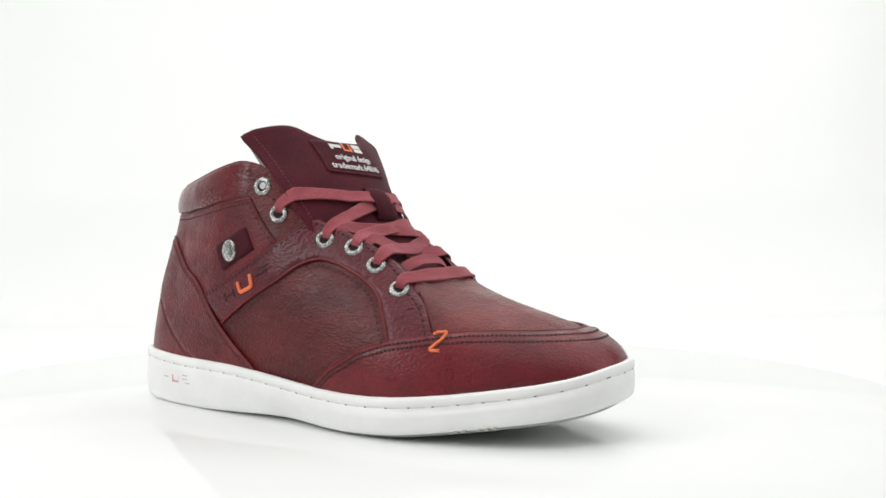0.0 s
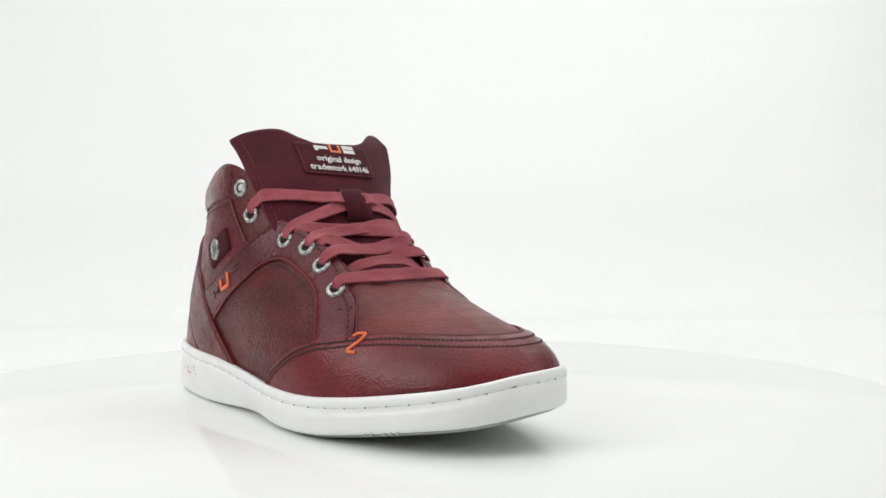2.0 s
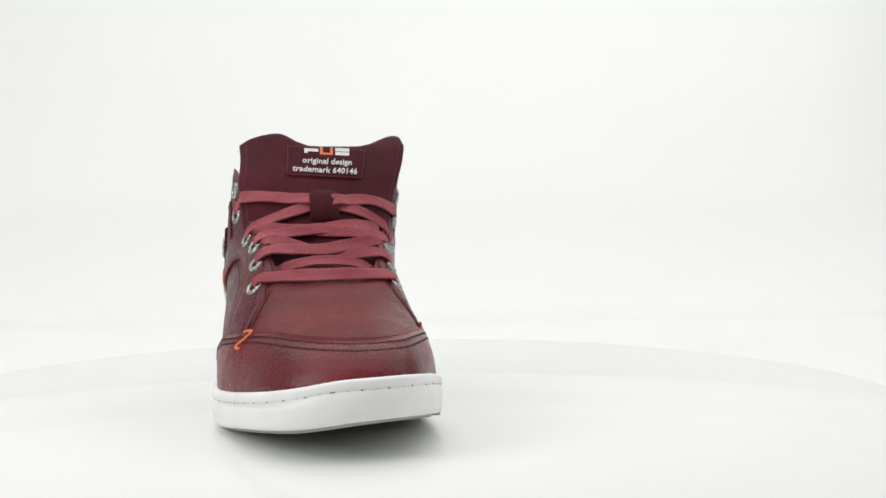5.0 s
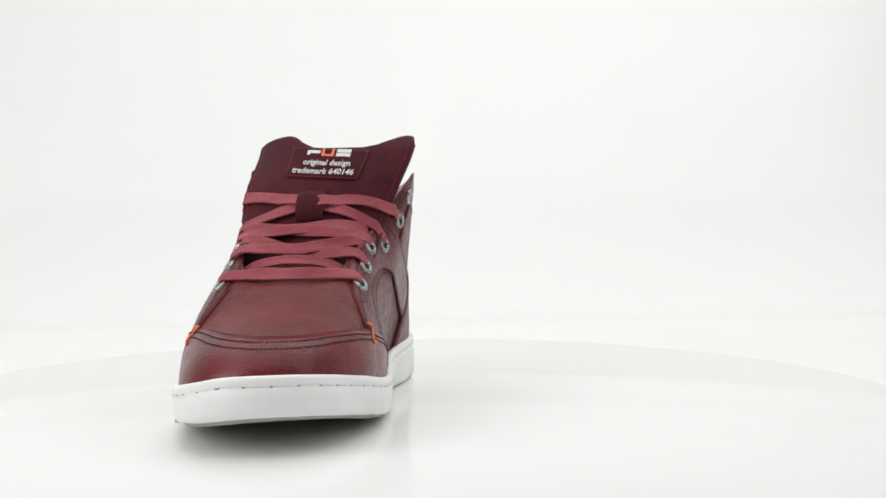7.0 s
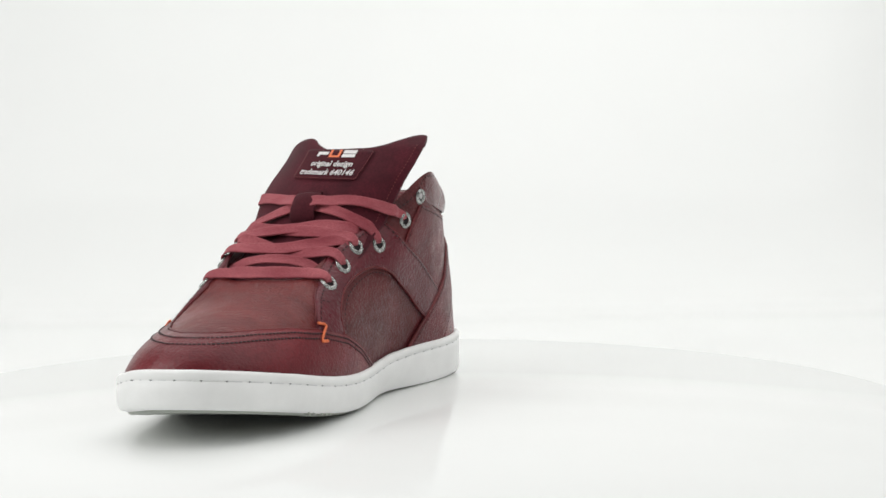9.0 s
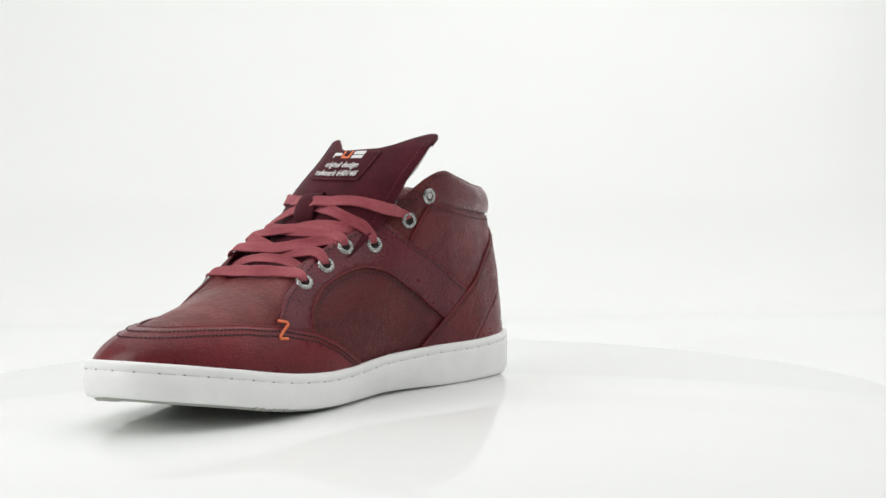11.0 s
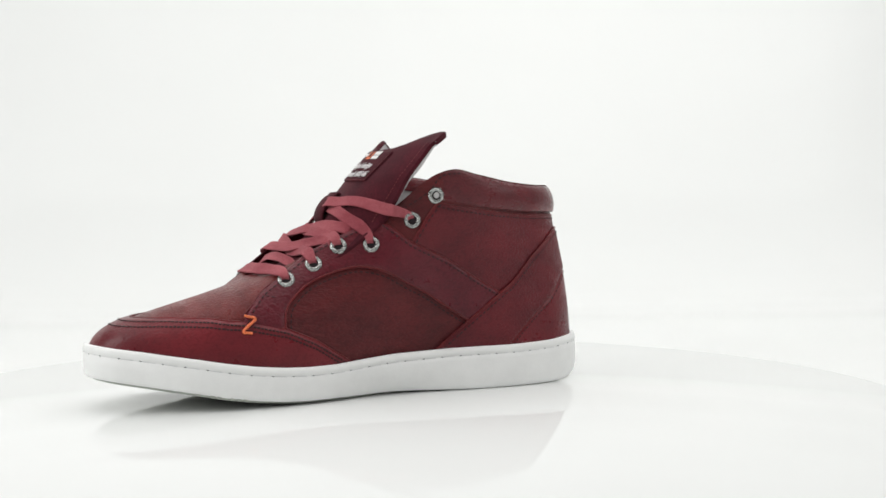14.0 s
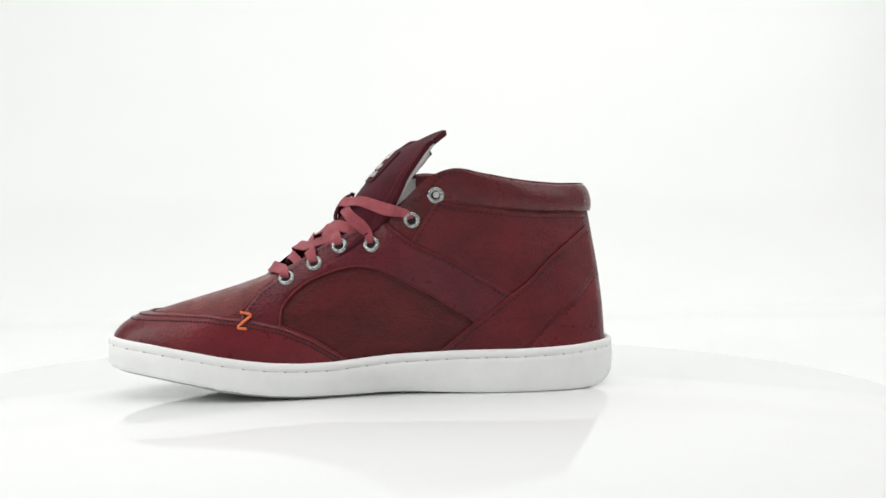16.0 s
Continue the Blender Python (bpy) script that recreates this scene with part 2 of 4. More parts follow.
def top_at(u):
    """Point of the upper's top edge; u runs from the throat's foot round the outer side, the heel and the inner side."""
    j = max(k for k in range(len(TOP_U) - 1) if TOP_U[k] <= u)
    m = len(TOP_EDGE)
    w = (u - TOP_U[j]) / (TOP_U[j + 1] - TOP_U[j])
    a, b, c, d = (Vector(TOP_EDGE[(j + k) % m]) for k in (-1, 0, 1, 2))
    return 0.5 * ((2 * b) + (c - a) * w + (2 * a - 5 * b + 4 * c - d) * w * w + (3 * b - a - 3 * c + d) * w ** 3)


BX = (-45, -25, 0, 20, 45, 100, 150, 185, 200, 230, 260)
B1_O, B2_O = (-1.5, -4.5, -2.5, 1, 5.5, 5.5, 2.5, 0.5, 0, 0, 0), (-1.5, -6, -5, -1, 4.5, 5, 3, 1.5, 0.5, 0, 0)
B1_I, B2_I = (-1.0, -2, -2, 0.5, 3.5, 3.5, 0.5, -1, 0, 1.5, 0.5), (-1.0, -3, -3.5, -0.5, 3, 4, 0, -1, 2, 3, 0.5)


def upper_point(u, v):
    f = u * NU
    i = int(f) % NU
    F = feather[i].lerp(feather[(i + 1) % NU], f - int(f))
    T = top_at(u % 1.0)
    out = centre_out(F)
    h = T.z - F.z
    if F.y < YC:
        bulge, bulge2 = interp(F.x, BX, B1_O), interp(F.x, BX, B2_O)
    else:
        bulge, bulge2 = interp(F.x, BX, B1_I), interp(F.x, BX, B2_I)
    toe = max(0.0, out.x) if F.x > 150 else 0.0
    P1 = Vector((F.x, F.y, F.z + 0.45 * h)) + out * (bulge - (5.0 if F.y < YC else 2.5) * toe)
    P2 = T.lerp(F, 0.5)
    P2.z = T.z - (0.35 + 0.11 * toe) * h
    P2 += out * bulge2
    w = 1 - v
    return (w ** 3 * F + 3 * w * w * v * P1 + 3 * w * v * v * P2 + v ** 3 * T)


rows = [[upper_point(i / NU, j / (NV - 1)) for i in range(NU)] for j in range(NV)]

# solid copy for finding places on the surface
from mathutils.bvhtree import BVHTree
flat, polys = [], []
for r in rows:
    flat += r
for j in range(NV - 1):
    for i in range(NU):
        a, b = j * NU + i, j * NU + (i + 1) % NU
        polys.append((a, b, b + NU, a + NU))
tree = BVHTree.FromPolygons(flat, polys)


def station(x, side):
    """Plan centre and outward direction for the side coordinate x; it wraps round heel and toe."""
    if x < 20:
        c = max(-1.0, (x - 20) / 64.0)
        return Vector((20, YC, 0)), Vector((c, side * math.sqrt(max(0, 1 - c * c)), 0))
    if x > 190:
        c = min(1.0, (x - 190) / 66.0)
        return Vector((190, YC, 0)), Vector((c, side * math.sqrt(max(0, 1 - c * c)), 0))
    return Vector((x, YC, 0)), Vector((0, side, 0))


def meet(c, d, z, lift=0.0):
    """Place on the upper at height z seen from plan centre c towards d, lifted off the surface."""
    o = Vector((c.x + 0.013, c.y + 0.017, z + 0.011))
    hitp, nrm, _, _ = tree.ray_cast(o, d)
    for k in range(9):
        if hitp is None:
            o.z += 0.7 if z < 50 else -0.7
            hitp, nrm, _, _ = tree.ray_cast(o, d)
    if hitp is None:
        hitp, nrm, _, _ = tree.find_nearest(o + d * 34)
    if nrm.dot(d) < 0 and nrm.z < 0.5:
        nrm = -nrm
    if nrm.z < -0.2:
        nrm = -nrm
    return hitp + nrm * lift, nrm


def on_upper(x, z, side, lift=0.0):
    c, d = station(x, side)
    return meet(c, d, z, lift)


def mm(bm):
    bmesh.ops.scale(bm, vec=(MM, MM, MM), verts=bm.verts)
    return bm


# the upper's shell, cut into vamp and two quarters, with thickness
def shell_piece(keep):
    bm = bmesh.new()
    made = {}
    for j in range(NV - 1):
        for i in range(NU):
            ids = (j * NU + i, j * NU + (i + 1) % NU, (j + 1) * NU + (i + 1) % NU, (j + 1) * NU + i)
            if keep(i / NU):
                bm.faces.new([made.setdefault(k, None) or made.update({k: bm.verts.new(flat[k])}) or made[k] for k in ids])
    bm.normal_update()
    bmesh.ops.recalc_face_normals(bm, faces=bm.faces)
    return mm(bm)


part("vamp", shell_piece(lambda u: u < 0.13 or u >= 0.865), VAMP, shoe, "grained red-brown vamp leather")
part("quarter", shell_piece(lambda u: 0.13 <= u < 0.5), QUARTER, shoe, "tumbled burgundy leather quarter of the outer side")
part("quarter", shell_piece(lambda u: 0.5 <= u < 0.865), QUARTER, shoe, "tumbled burgundy leather quarter of the inner side")


# inner lining and insole
bm = bmesh.new()
inner = []
for k in range(11):
    v = 0.985 - 0.885 * k / 10
    row = []
    for i in range(int(0.25 * NU), int(0.75 * NU) + 1, 2):
        p = upper_point(i / NU, v)
        d = centre_out(p)
        row.append(p - d * (1.2 if k == 0 else 4.0) - Vector((0, 0, 0 if k else 1.0)))
    inner.append(row)
grid_mesh(bm, inner)
part("lining", mm(bm), LINING, shoe, "pale grey cloth lining")


# ---- sole ----
def sole_rows(levels):
    """Rings of the sole; a level is (inset, share of height, lift)."""
    out = []
    for d, s, lift in levels:
        row = []
        cut = max(0.0, 1 - s * 1.6) if lift < 4 and d >= 0.3 and s < 0.5 else 0.0
        for p in inset(sole_ring, d):
            # the waist is undercut towards the ground
            q = p + Vector((0, math.copysign(cut * 4.5 * math.exp(-((p.x - 98) / 30) ** 2), YC - p.y), 0))
            b, t = sole_edge(q, SOLE_BOT_O, SOLE_BOT_I), sole_edge(q, SOLE_TOP_O, SOLE_TOP_I)
            row.append(Vector((q.x, q.y, b + (t - b) * s + lift)))
        out.append(row)
    return out


bm = bmesh.new()
vs = grid_mesh(bm, sole_rows([(9, 0, 0), (4.5, 0, 0), (1.7, 0, 0.3), (0.8, 0, 1.2), (0.3, 0, 3.2), (0.0, 0.45, 0), (0.15, 0.70, 0.0), (0.3, 1, -5.2), (0.6, 1, -4.9),
                              (0.6, 1, -4.5), (0.2, 1, -4.2), (0.3, 1, -1.6), (0.9, 1, -0.5), (2.0, 1, 0), (3.6, 1, -0.3), (4.6, 1, -3)]), True)
bm.faces.new(vs[0][::-1])
sole = part("cupsole", mm(bm), RUBBER, shoe, "white rubber cupsole with a stitched groove")


def ring_dashes(bm, ring, length, gap, wide, deep):
    """Short stitches laid along a closed ring of points."""
    pts = ring + ring[:1]
    acc = [0.0]
    for a, b in zip(pts, pts[1:]):
        acc.append(acc[-1] + (b - a).length)

    def at(s):
        j = int(np.searchsorted(acc, s)) - 1
        j = min(max(j, 0), len(pts) - 2)
        return pts[j].lerp(pts[j + 1], (s - acc[j]) / max(acc[j + 1] - acc[j], 1e-9))
    s = 0.0
    while s + length < acc[-1]:
        stitch(bm, at(s), at(s + length), centre_out(at(s + length / 2)), wide, deep)
        s += length + gap


def stitch(bm, a, b, n, wide, high):
    """One raised thread from a to b on a surface with normal n."""
    t = (b - a)
    if t.length < 1e-6:
        return
    side = t.normalized().cross(n).normalized() * wide / 2
    mid = (a + b) / 2 + n * high
    vs = [bm.verts.new(p) for p in (a - n * 0.2, b - n * 0.2, a.lerp(mid, 0.16) + side + n * high * 0.3, b.lerp(mid, 0.16) + side + n * high * 0.3,
                                    a.lerp(mid, 0.16) - side + n * high * 0.3, b.lerp(mid, 0.16) - side + n * high * 0.3,
                                    a.lerp(mid, 0.2) + n * high * 0.7, b.lerp(mid, 0.2) + n * high * 0.7)]
    for f in ((0, 2, 6), (0, 6, 4), (2, 3, 7, 6), (6, 7, 5, 4), (3, 1, 7), (7, 1, 5)):
        bm.faces.new([vs[k] for k in f])


# long pale stitches in the groove; small dark ticks between them paint the needle holes' shade
groove_ring = sole_rows([(0.5, 1, -4.7)])[0]
bm = bmesh.new()
ring_dashes(bm, groove_ring, 9.6, 1.9, 0.5, 0.12)
tagged(part("stitching", mm(bm), SOLE_THREAD, sole, "pale thread in the sole's groove"), kind="stuff")
bm = bmesh.new()
ring_dashes(bm, groove_ring[-3:] + groove_ring[:-3], 1.1, 10.4, 0.55, 0.3)
tagged(part("stitch_hole_shade", mm(bm), GROOVE, sole, "dark ticks painted as the shade of needle holes in the sole's groove"), kind="stuff")

# forefoot and heel treads under the sole
bm = bmesh.new()
tread_ring = sole_rows([(5.0, 0, -0.9), (6.0, 0, -1.3), (14, 0, -1.3)])
keep = [i for i in range(NU) if tread_ring[0][i].x > 104]
keep = [i for i in keep if i > NU // 2] + [i for i in keep if i <= NU // 2]
base_r = sole_rows([(4.8, 0, 0.4)])[0]
vs = grid_mesh(bm, [[r[i] for i in keep] for r in [base_r] + tread_ring])
bm.faces.new(vs[-1])
notch_ring = sole_rows([(2.6, 0, 0.3)])[0]
for side, first in ((-1, 203), (1, 183)):
    for k in range(5):
        i0 = min(range(NU), key=lambda i: abs(sole_ring[i].x - (first + 4.4 * k)) + (900 if (sole_ring[i].y - YC) * side < 0 else 0))
        bmesh.ops.create_cube(bm, size=1, matrix=Matrix.Translation(notch_ring[i0]) @ Matrix.Diagonal((2.2, 2.6, 1.5, 1)))
bmesh.ops.recalc_face_normals(bm, faces=bm.faces)
part("outsole_tread", mm(bm), GREY_RUBBER, sole, "grey-green ribbed outsole under the lifted toe", smooth=False)


# ---- panels on the upper ----
def dense(pts, step=2.0, closed=True):
    n = max(8, int(sum((Vector(b) - Vector(a)).length for a, b in zip(pts, pts[1:])) / step))
    return smooth_curve([(p[0], p[1], 0) for p in pts], n, closed)


def corner_curve(runs, step=2.0):
    """A closed outline out of smooth runs that meet in corners."""
    out = []
    for run in runs:
        out += dense(run, step, False)[:-1]
    return out


def edge_distance(q, ring):
    best = 1e9
    for a, b in zip(ring, ring[1:] + ring[:1]):
        ab = b - a
        w = min(max((q - a).dot(ab) / max(ab.length_squared, 1e-9), 0), 1)
        best = min(best, (q - a - ab * w).length)
    return best


def side_panel(name, runs, side, thick, material, label="", step=3.0):
    """A leather piece drawn in side view and laid on the upper, with rounded, turned-down edges."""
    from mathutils.geometry import delaunay_2d_cdt
    ring = corner_curve(runs, 2.0)
    n = len(ring)
    pts = [Vector((p.x, p.y)) for p in ring]
    ring2 = pts[:]
    xs, zs = [p.x for p in pts], [p.y for p in pts]

    def inside(q):
        odd = False
        for a, b in zip(ring2, ring2[1:] + ring2[:1]):
            if (a.y > q.y) != (b.y > q.y) and q.x < a.x + (b.x - a.x) * (q.y - a.y) / (b.y - a.y):
                odd = not odd
        return odd
    lift = [0.35 * thick] * n
    # an inner ring keeps the edge crisp
    extra = []
    gx = min(xs)
    k = 0
    while gx < max(xs):
        gz = min(zs) + (step / 2 if k % 2 else 0)
        while gz < max(zs):
            q = Vector((gx, gz))
            if inside(q):
                e = edge_distance(q, ring2)
                if e > 1.1:
                    extra.append(q)
                    lift.append(thick)
            gz += step
        gx += step * 0.866
        k += 1
    for i in range(n):
        t = (ring2[(i + 1) % n] - ring2[i - 1])
        if t.length < 1e-6:
            continue
        t.normalize()
        for s in (1, -1):
            q = ring2[i] + Vector((-t.y, t.x)) * s * 0.7
            if inside(q) and edge_distance(q, ring2) > 0.55:
                extra.append(q)
                lift.append(thick)
    vs, _, faces, orig, _, _ = delaunay_2d_cdt(pts + extra, [(i, (i + 1) % n) for i in range(n)], [], 1, 1e-4)
    bm = bmesh.new()
    bv = []
    for q, o in zip(vs, orig):
        bv.append(bm.verts.new(on_upper(q.x + 0.003, q.y + 0.002, side, lift[o[0]] if o else thick)[0]))
    for f in faces:
        try:
            bm.faces.new([bv[k] for k in f])
        except ValueError:
            pass
    bm.normal_update()
    rim = [e for e in bm.edges if len(e.link_faces) == 1]
    low = {}
    for e in rim:
        for v in e.verts:
            if v not in low:
                hitp, nrm, _, _ = tree.find_nearest(v.co)
                low[v] = bm.verts.new(v.co.lerp(hitp, 1.0) - (v.co - hitp) * 0.8)
        a, b = e.verts
        f = e.link_faces[0]
        order = [l.vert for l in f.loops]
        if order[(order.index(a) + 1) % len(order)] == b:
            a, b = b, a
        bm.faces.new((a, b, low[b], low[a]))
    bmesh.ops.recalc_face_normals(bm, faces=bm.faces)
    return part(name, mm(bm), material, shoe, label)


def stitch_rows(name, runs, parent, lift, length=2.3, gap=0.75, wide=0.7, material=None, label=""):
    """Rows of thread along side-view lines; a run is (side, points)."""
    bm = bmesh.new()
    for side, pts in runs:
        total = sum((Vector(b) - Vector(a)).length for a, b in zip(pts, pts[1:]))
        n = max(2, int(total / (length + gap)))
        line = smooth_curve([(p[0], p[1], 0) for p in pts], n * 3 + 1)
        for k in range(n):
            a, na = on_upper(line[3 * k].x, line[3 * k].y, side, lift)
            b, nb = on_upper(line[3 * k + 2].x, line[3 * k + 2].y, side, lift)
            if (a - b).length < 3 * length:
                stitch(bm, a, b, (na + nb).normalized(), wide, 0.35)
    return tagged(part(name, mm(bm), material or THREAD, parent, label), kind="stuff")


def shifted(pts, d):
    """The same line moved sideways by d in side view."""
    out = []
    for i, p in enumerate(pts):
        a, b = Vector(pts[max(i - 1, 0)][:2]), Vector(pts[min(i + 1, len(pts) - 1)][:2])
        t = (b - a).normalized()
        out.append((p[0] - t.y * d, p[1] + t.x * d))
    return out


def piping(pts, side, lift, r, material, parent, name="seam_edge"):
    """A thin folded edge that follows a side-view line."""
    n = int(sum((Vector(b) - Vector(a)).length for a, b in zip(pts, pts[1:])) / 1.5) + 2
    P = [on_upper(q.x, q.y, side, lift) for q in smooth_curve([(p[0], p[1], 0) for p in pts], n)]
    bm = bmesh.new()
    rws = []
    for i, (p, nn) in enumerate(P):
        t = (P[min(i + 1, n - 1)][0] - P[max(i - 1, 0)][0]).normalized()
        s = t.cross(nn).normalized()
        rws.append([p + s * r * math.cos(a) + nn * r * math.sin(a) for a in [6.2831853 * k / 6 for k in range(6)]])
    grid_mesh(bm, rws, True)
    bmesh.ops.recalc_face_normals(bm, faces=bm.faces)
    return part(name, mm(bm), material, parent)


# lines in side view: outer side (O) and inner side (I)
DIAG_O = [(85, 18), (56, 40.5), (38.5, 59.8), (26, 69), (-9, 79.5), (-36, 90)]
DIAG_I = [(72, 20), (48.5, 39.3), (28.2, 54.6), (4.5, 69.6), (-24.3, 86), (-37, 93.3)]
HEEL_O = [(34, 18), (25.5, 25.3), (10, 31.2), (-14.4, 41), (-32, 54.4), (-38, 62)]
HEEL_I = [(26, 20), (6, 34.1), (-19.2, 49.6), (-33.5, 63.4), (-38, 68)]
STRAP_TOP_O = [(38.5, 60.2), (58.5, 68.5), (80.4, 79), (94, 87.2), (108, 97)]
STRAP_TOP_I = [(28.2, 55.2), (46, 65), (62.4, 75), (85.4, 85.8), (99, 96.5)]
THROAT_O = [(108, 97), (113, 98.5), (129, 92.3), (146, 83.8), (159.5, 74), (168.5, 64.8)]
THROAT_I = [(99, 96.5), (104, 98), (120, 91.8), (137, 83.3), (150.5, 74), (163, 64.3)]
FRONT_O = [(168.5, 64.8), (174, 60.5), (180.3, 53.5), (186, 44.4), (188, 40)]
FRONT_I = [(163, 64.3), (170.5, 59.3), (177, 52), (181.2, 46), (183, 40)]
ARCH_O = [(168, 40), (161.7, 52.6), (155, 62.5), (147, 68.8), (137, 74), (127, 77.9), (118.6, 79.3), (108.8, 76.5), (96.4, 69), (76, 58.9), (54, 46)]
ARCH_I = [(160, 40), (158.5, 50), (152, 58), (144, 64), (133, 68.7), (123, 71.7), (114, 72.5), (101, 69.8), (88, 63), (75, 56.4), (62, 48), (48, 39.5)]
PAD_O = [(75.6, 110), (57.3, 107.4), (31, 104), (0, 102.3), (-38, 102)]
PAD_I = [(71.3, 108.6), (63, 106.9), (46, 104.6), (28, 102.6), (2, 101.4), (-38, 101.3)]
# front edge of the ankle panel, from the collar's seam down to the strap
EDGE_O = [(75.6, 110), (82.5, 100.3), (94, 87.2)]
EDGE_I = [(71.3, 108.6), (78.5, 98.4), (85.4, 85.8)]

for side, diag, heel, st, thr, fr, arch, pad, front in ((-1, DIAG_O, HEEL_O, STRAP_TOP_O, THROAT_O, FRONT_O, ARCH_O, PAD_O, EDGE_O),
                                                 (1, DIAG_I, HEEL_I, STRAP_TOP_I, THROAT_I, FRONT_I, ARCH_I, PAD_I, EDGE_I)):
    name = "outer" if side < 0 else "inner"
    ankle = side_panel("ankle_panel", [pad, [pad[-1], diag[-1]], diag[:1:-1], st[:-1], front[::-1]], side, 0.9, ANKLE,
                       "smooth burgundy ankle panel of the %s side" % name)
    eyestay = side_panel("eyestay", [st, thr, fr, [fr[-1], arch[0]], arch, [arch[-1], st[0]]], side, 1.5, STAY,
                         "dark burgundy eyestay and side strap of the %s side" % name)
    strap = side_panel("heel_strap", [diag, [diag[-1], heel[-1]], heel[::-1], [heel[0], diag[0]]], side, 2.1, ANKLE,
                       "diagonal burgundy heel strap of the %s side" % name)
    counter = side_panel("heel_counter", [heel, [heel[-1], (-38, 18)], [(-38, 18), heel[0]]], side, 1.5, MUDGUARD, "dark leather heel counter of the %s side" % name)
    stitch_rows("stitching", [(side, shifted(arch, 3.0)), (side, shifted(thr, -2.2)), (side, shifted(fr, -2.2)),
                              (side, shifted(st, -2.0))], eyestay, 1.55)
    stitch_rows("stitching", [(side, shifted(diag, 2.3))], strap, 2.15)
    stitch_rows("stitching", [(side, shifted(heel, 2.1))], counter, 1.55)
    for line, lift, r, holder in ((arch, 0.9, 0.8, eyestay), (diag, 1.3, 0.8, strap), (heel, 0.9, 0.7, counter), (st, 0.7, 0.6, eyestay)):
        piping(line, side, lift, r, SEAM, holder)
    rim = [(pad[0][0] - 14, 125), (pad[0][0] - 2, 123.5), (pad[0][0] + 6, 114), (thr[0][0] - 3, 101)]
    stitch_rows("stitching", [(side, rim)], ankle, 0.1)
    stitch_rows("stitching", [(side, shifted(pad, 2.2)), (side, shifted(front, -1.9))], ankle, 0.95)
    piping(front, side, 0.5, 0.55, SEAM, ankle)
    piping(pad, side, 0.5, 0.6, SEAM, ankle)


def ring_piece(name, stations, lows, highs, lift, material, label, nz=12):
    """A leather piece that wraps round heel or toe: stations are (centre, direction)."""
    bm = bmesh.new()
    rws = []
    for (c, d), lo, hi in zip(stations, lows, highs):
        row = []
        for k in range(nz + 1):
            w = k / nz
            row.append(meet(c, d, lo + (hi - lo) * w, lift(w))[0])
        row.append(meet(c, d, hi + 0.05, -0.4)[0])
        row.insert(0, meet(c, d, lo - 0.05, -0.4)[0])
        rws.append(row)
    grid_mesh(bm, rws)
    bmesh.ops.recalc_face_normals(bm, faces=bm.faces)
    return part(name, mm(bm), material, shoe, label)


# mudguard round the toe
MUD_X_O = (112, 122, 135, 153, 168, 187, 210, 235, 262)
MUD_Z_O = (12, 18, 29, 38.5, 43, 45.5, 46.5, 46.5, 46)
MUD_X_I = (108, 119, 127, 143, 159, 180, 205, 235, 262)
MUD_Z_I = (12, 17, 22.5, 32.5, 39.5, 44, 46, 46.5, 46)


def toe_stations(x0_o, x0_i):
    st, zs = [], []
    for k in range(40):
        x = x0_o + (190 - x0_o) * k / 40
        st.append(station(x, -1))
        zs.append(interp(x, MUD_X_O, MUD_Z_O))
    for k in range(73):
        a = radians(-90 + 180 * k / 72)
        c = Vector((math.cos(a), math.sin(a), 0))
        st.append((Vector((190, YC, 0)), c))
        x = 190 + 66 * c.x
        zs.append(interp(x, MUD_X_O, MUD_Z_O) if a < 0 else interp(x, MUD_X_I, MUD_Z_I))
    for k in range(1, 41):
        x = 190 + (x0_i - 190) * k / 40
        st.append(station(x, 1))
        zs.append(interp(x, MUD_X_I, MUD_Z_I))
    return st, zs


st, zs = toe_stations(118, 112)
lows = [sole_edge(c + d * (62 if c.x >= 189 else 50), SOLE_TOP_O, SOLE_TOP_I) - 2 for c, d in st]
lows = [min(lo, z - 1) for lo, z in zip(lows, zs)]
mud = ring_piece("mudguard", st, lows, zs, lambda w: 2.0 if w < 0.93 else 1.5, MUDGUARD, "smooth burgundy mudguard wrapped round the toe", 10)
bm = bmesh.new()
edge = [meet(c, d, z + 0.4, 0.8) for (c, d), z in zip(st, zs)]
rws = []
for i, (p, nn) in enumerate(edge):
    t = (edge[min(i + 1, len(edge) - 1)][0] - edge[max(i - 1, 0)][0]).normalized()
    sd = t.cross(nn).normalized()
    rws.append([p + sd * 0.75 * math.cos(a) + nn * 0.75 * math.sin(a) for a in [6.2831853 * k / 6 for k in range(6)]])
grid_mesh(bm, rws, True)
bmesh.ops.recalc_face_normals(bm, faces=bm.faces)
part("seam_edge", mm(bm), SEAM, mud)
bm = bmesh.new()
for dz in (1.9, 4.2):
    pts = []
    for (c, d), z in zip(st, zs):
        pts.append(meet(c, d, z - dz, 2.0))
    line = smooth_curve([p for p, _ in pts], 901)
    for k in range(0, 894, 6):
        a, b = line[k], line[k + 5]
        _, nrm, _, _ = tree.find_nearest((a + b) / 2)
        out = centre_out((a + b) / 2)
        if nrm.dot(out) < 0:
            nrm = -nrm
        stitch(bm, a, b, nrm, 0.95, 0.4)
tagged(part("stitching", mm(bm), THREAD, mud, "double row of dark thread"), kind="stuff")

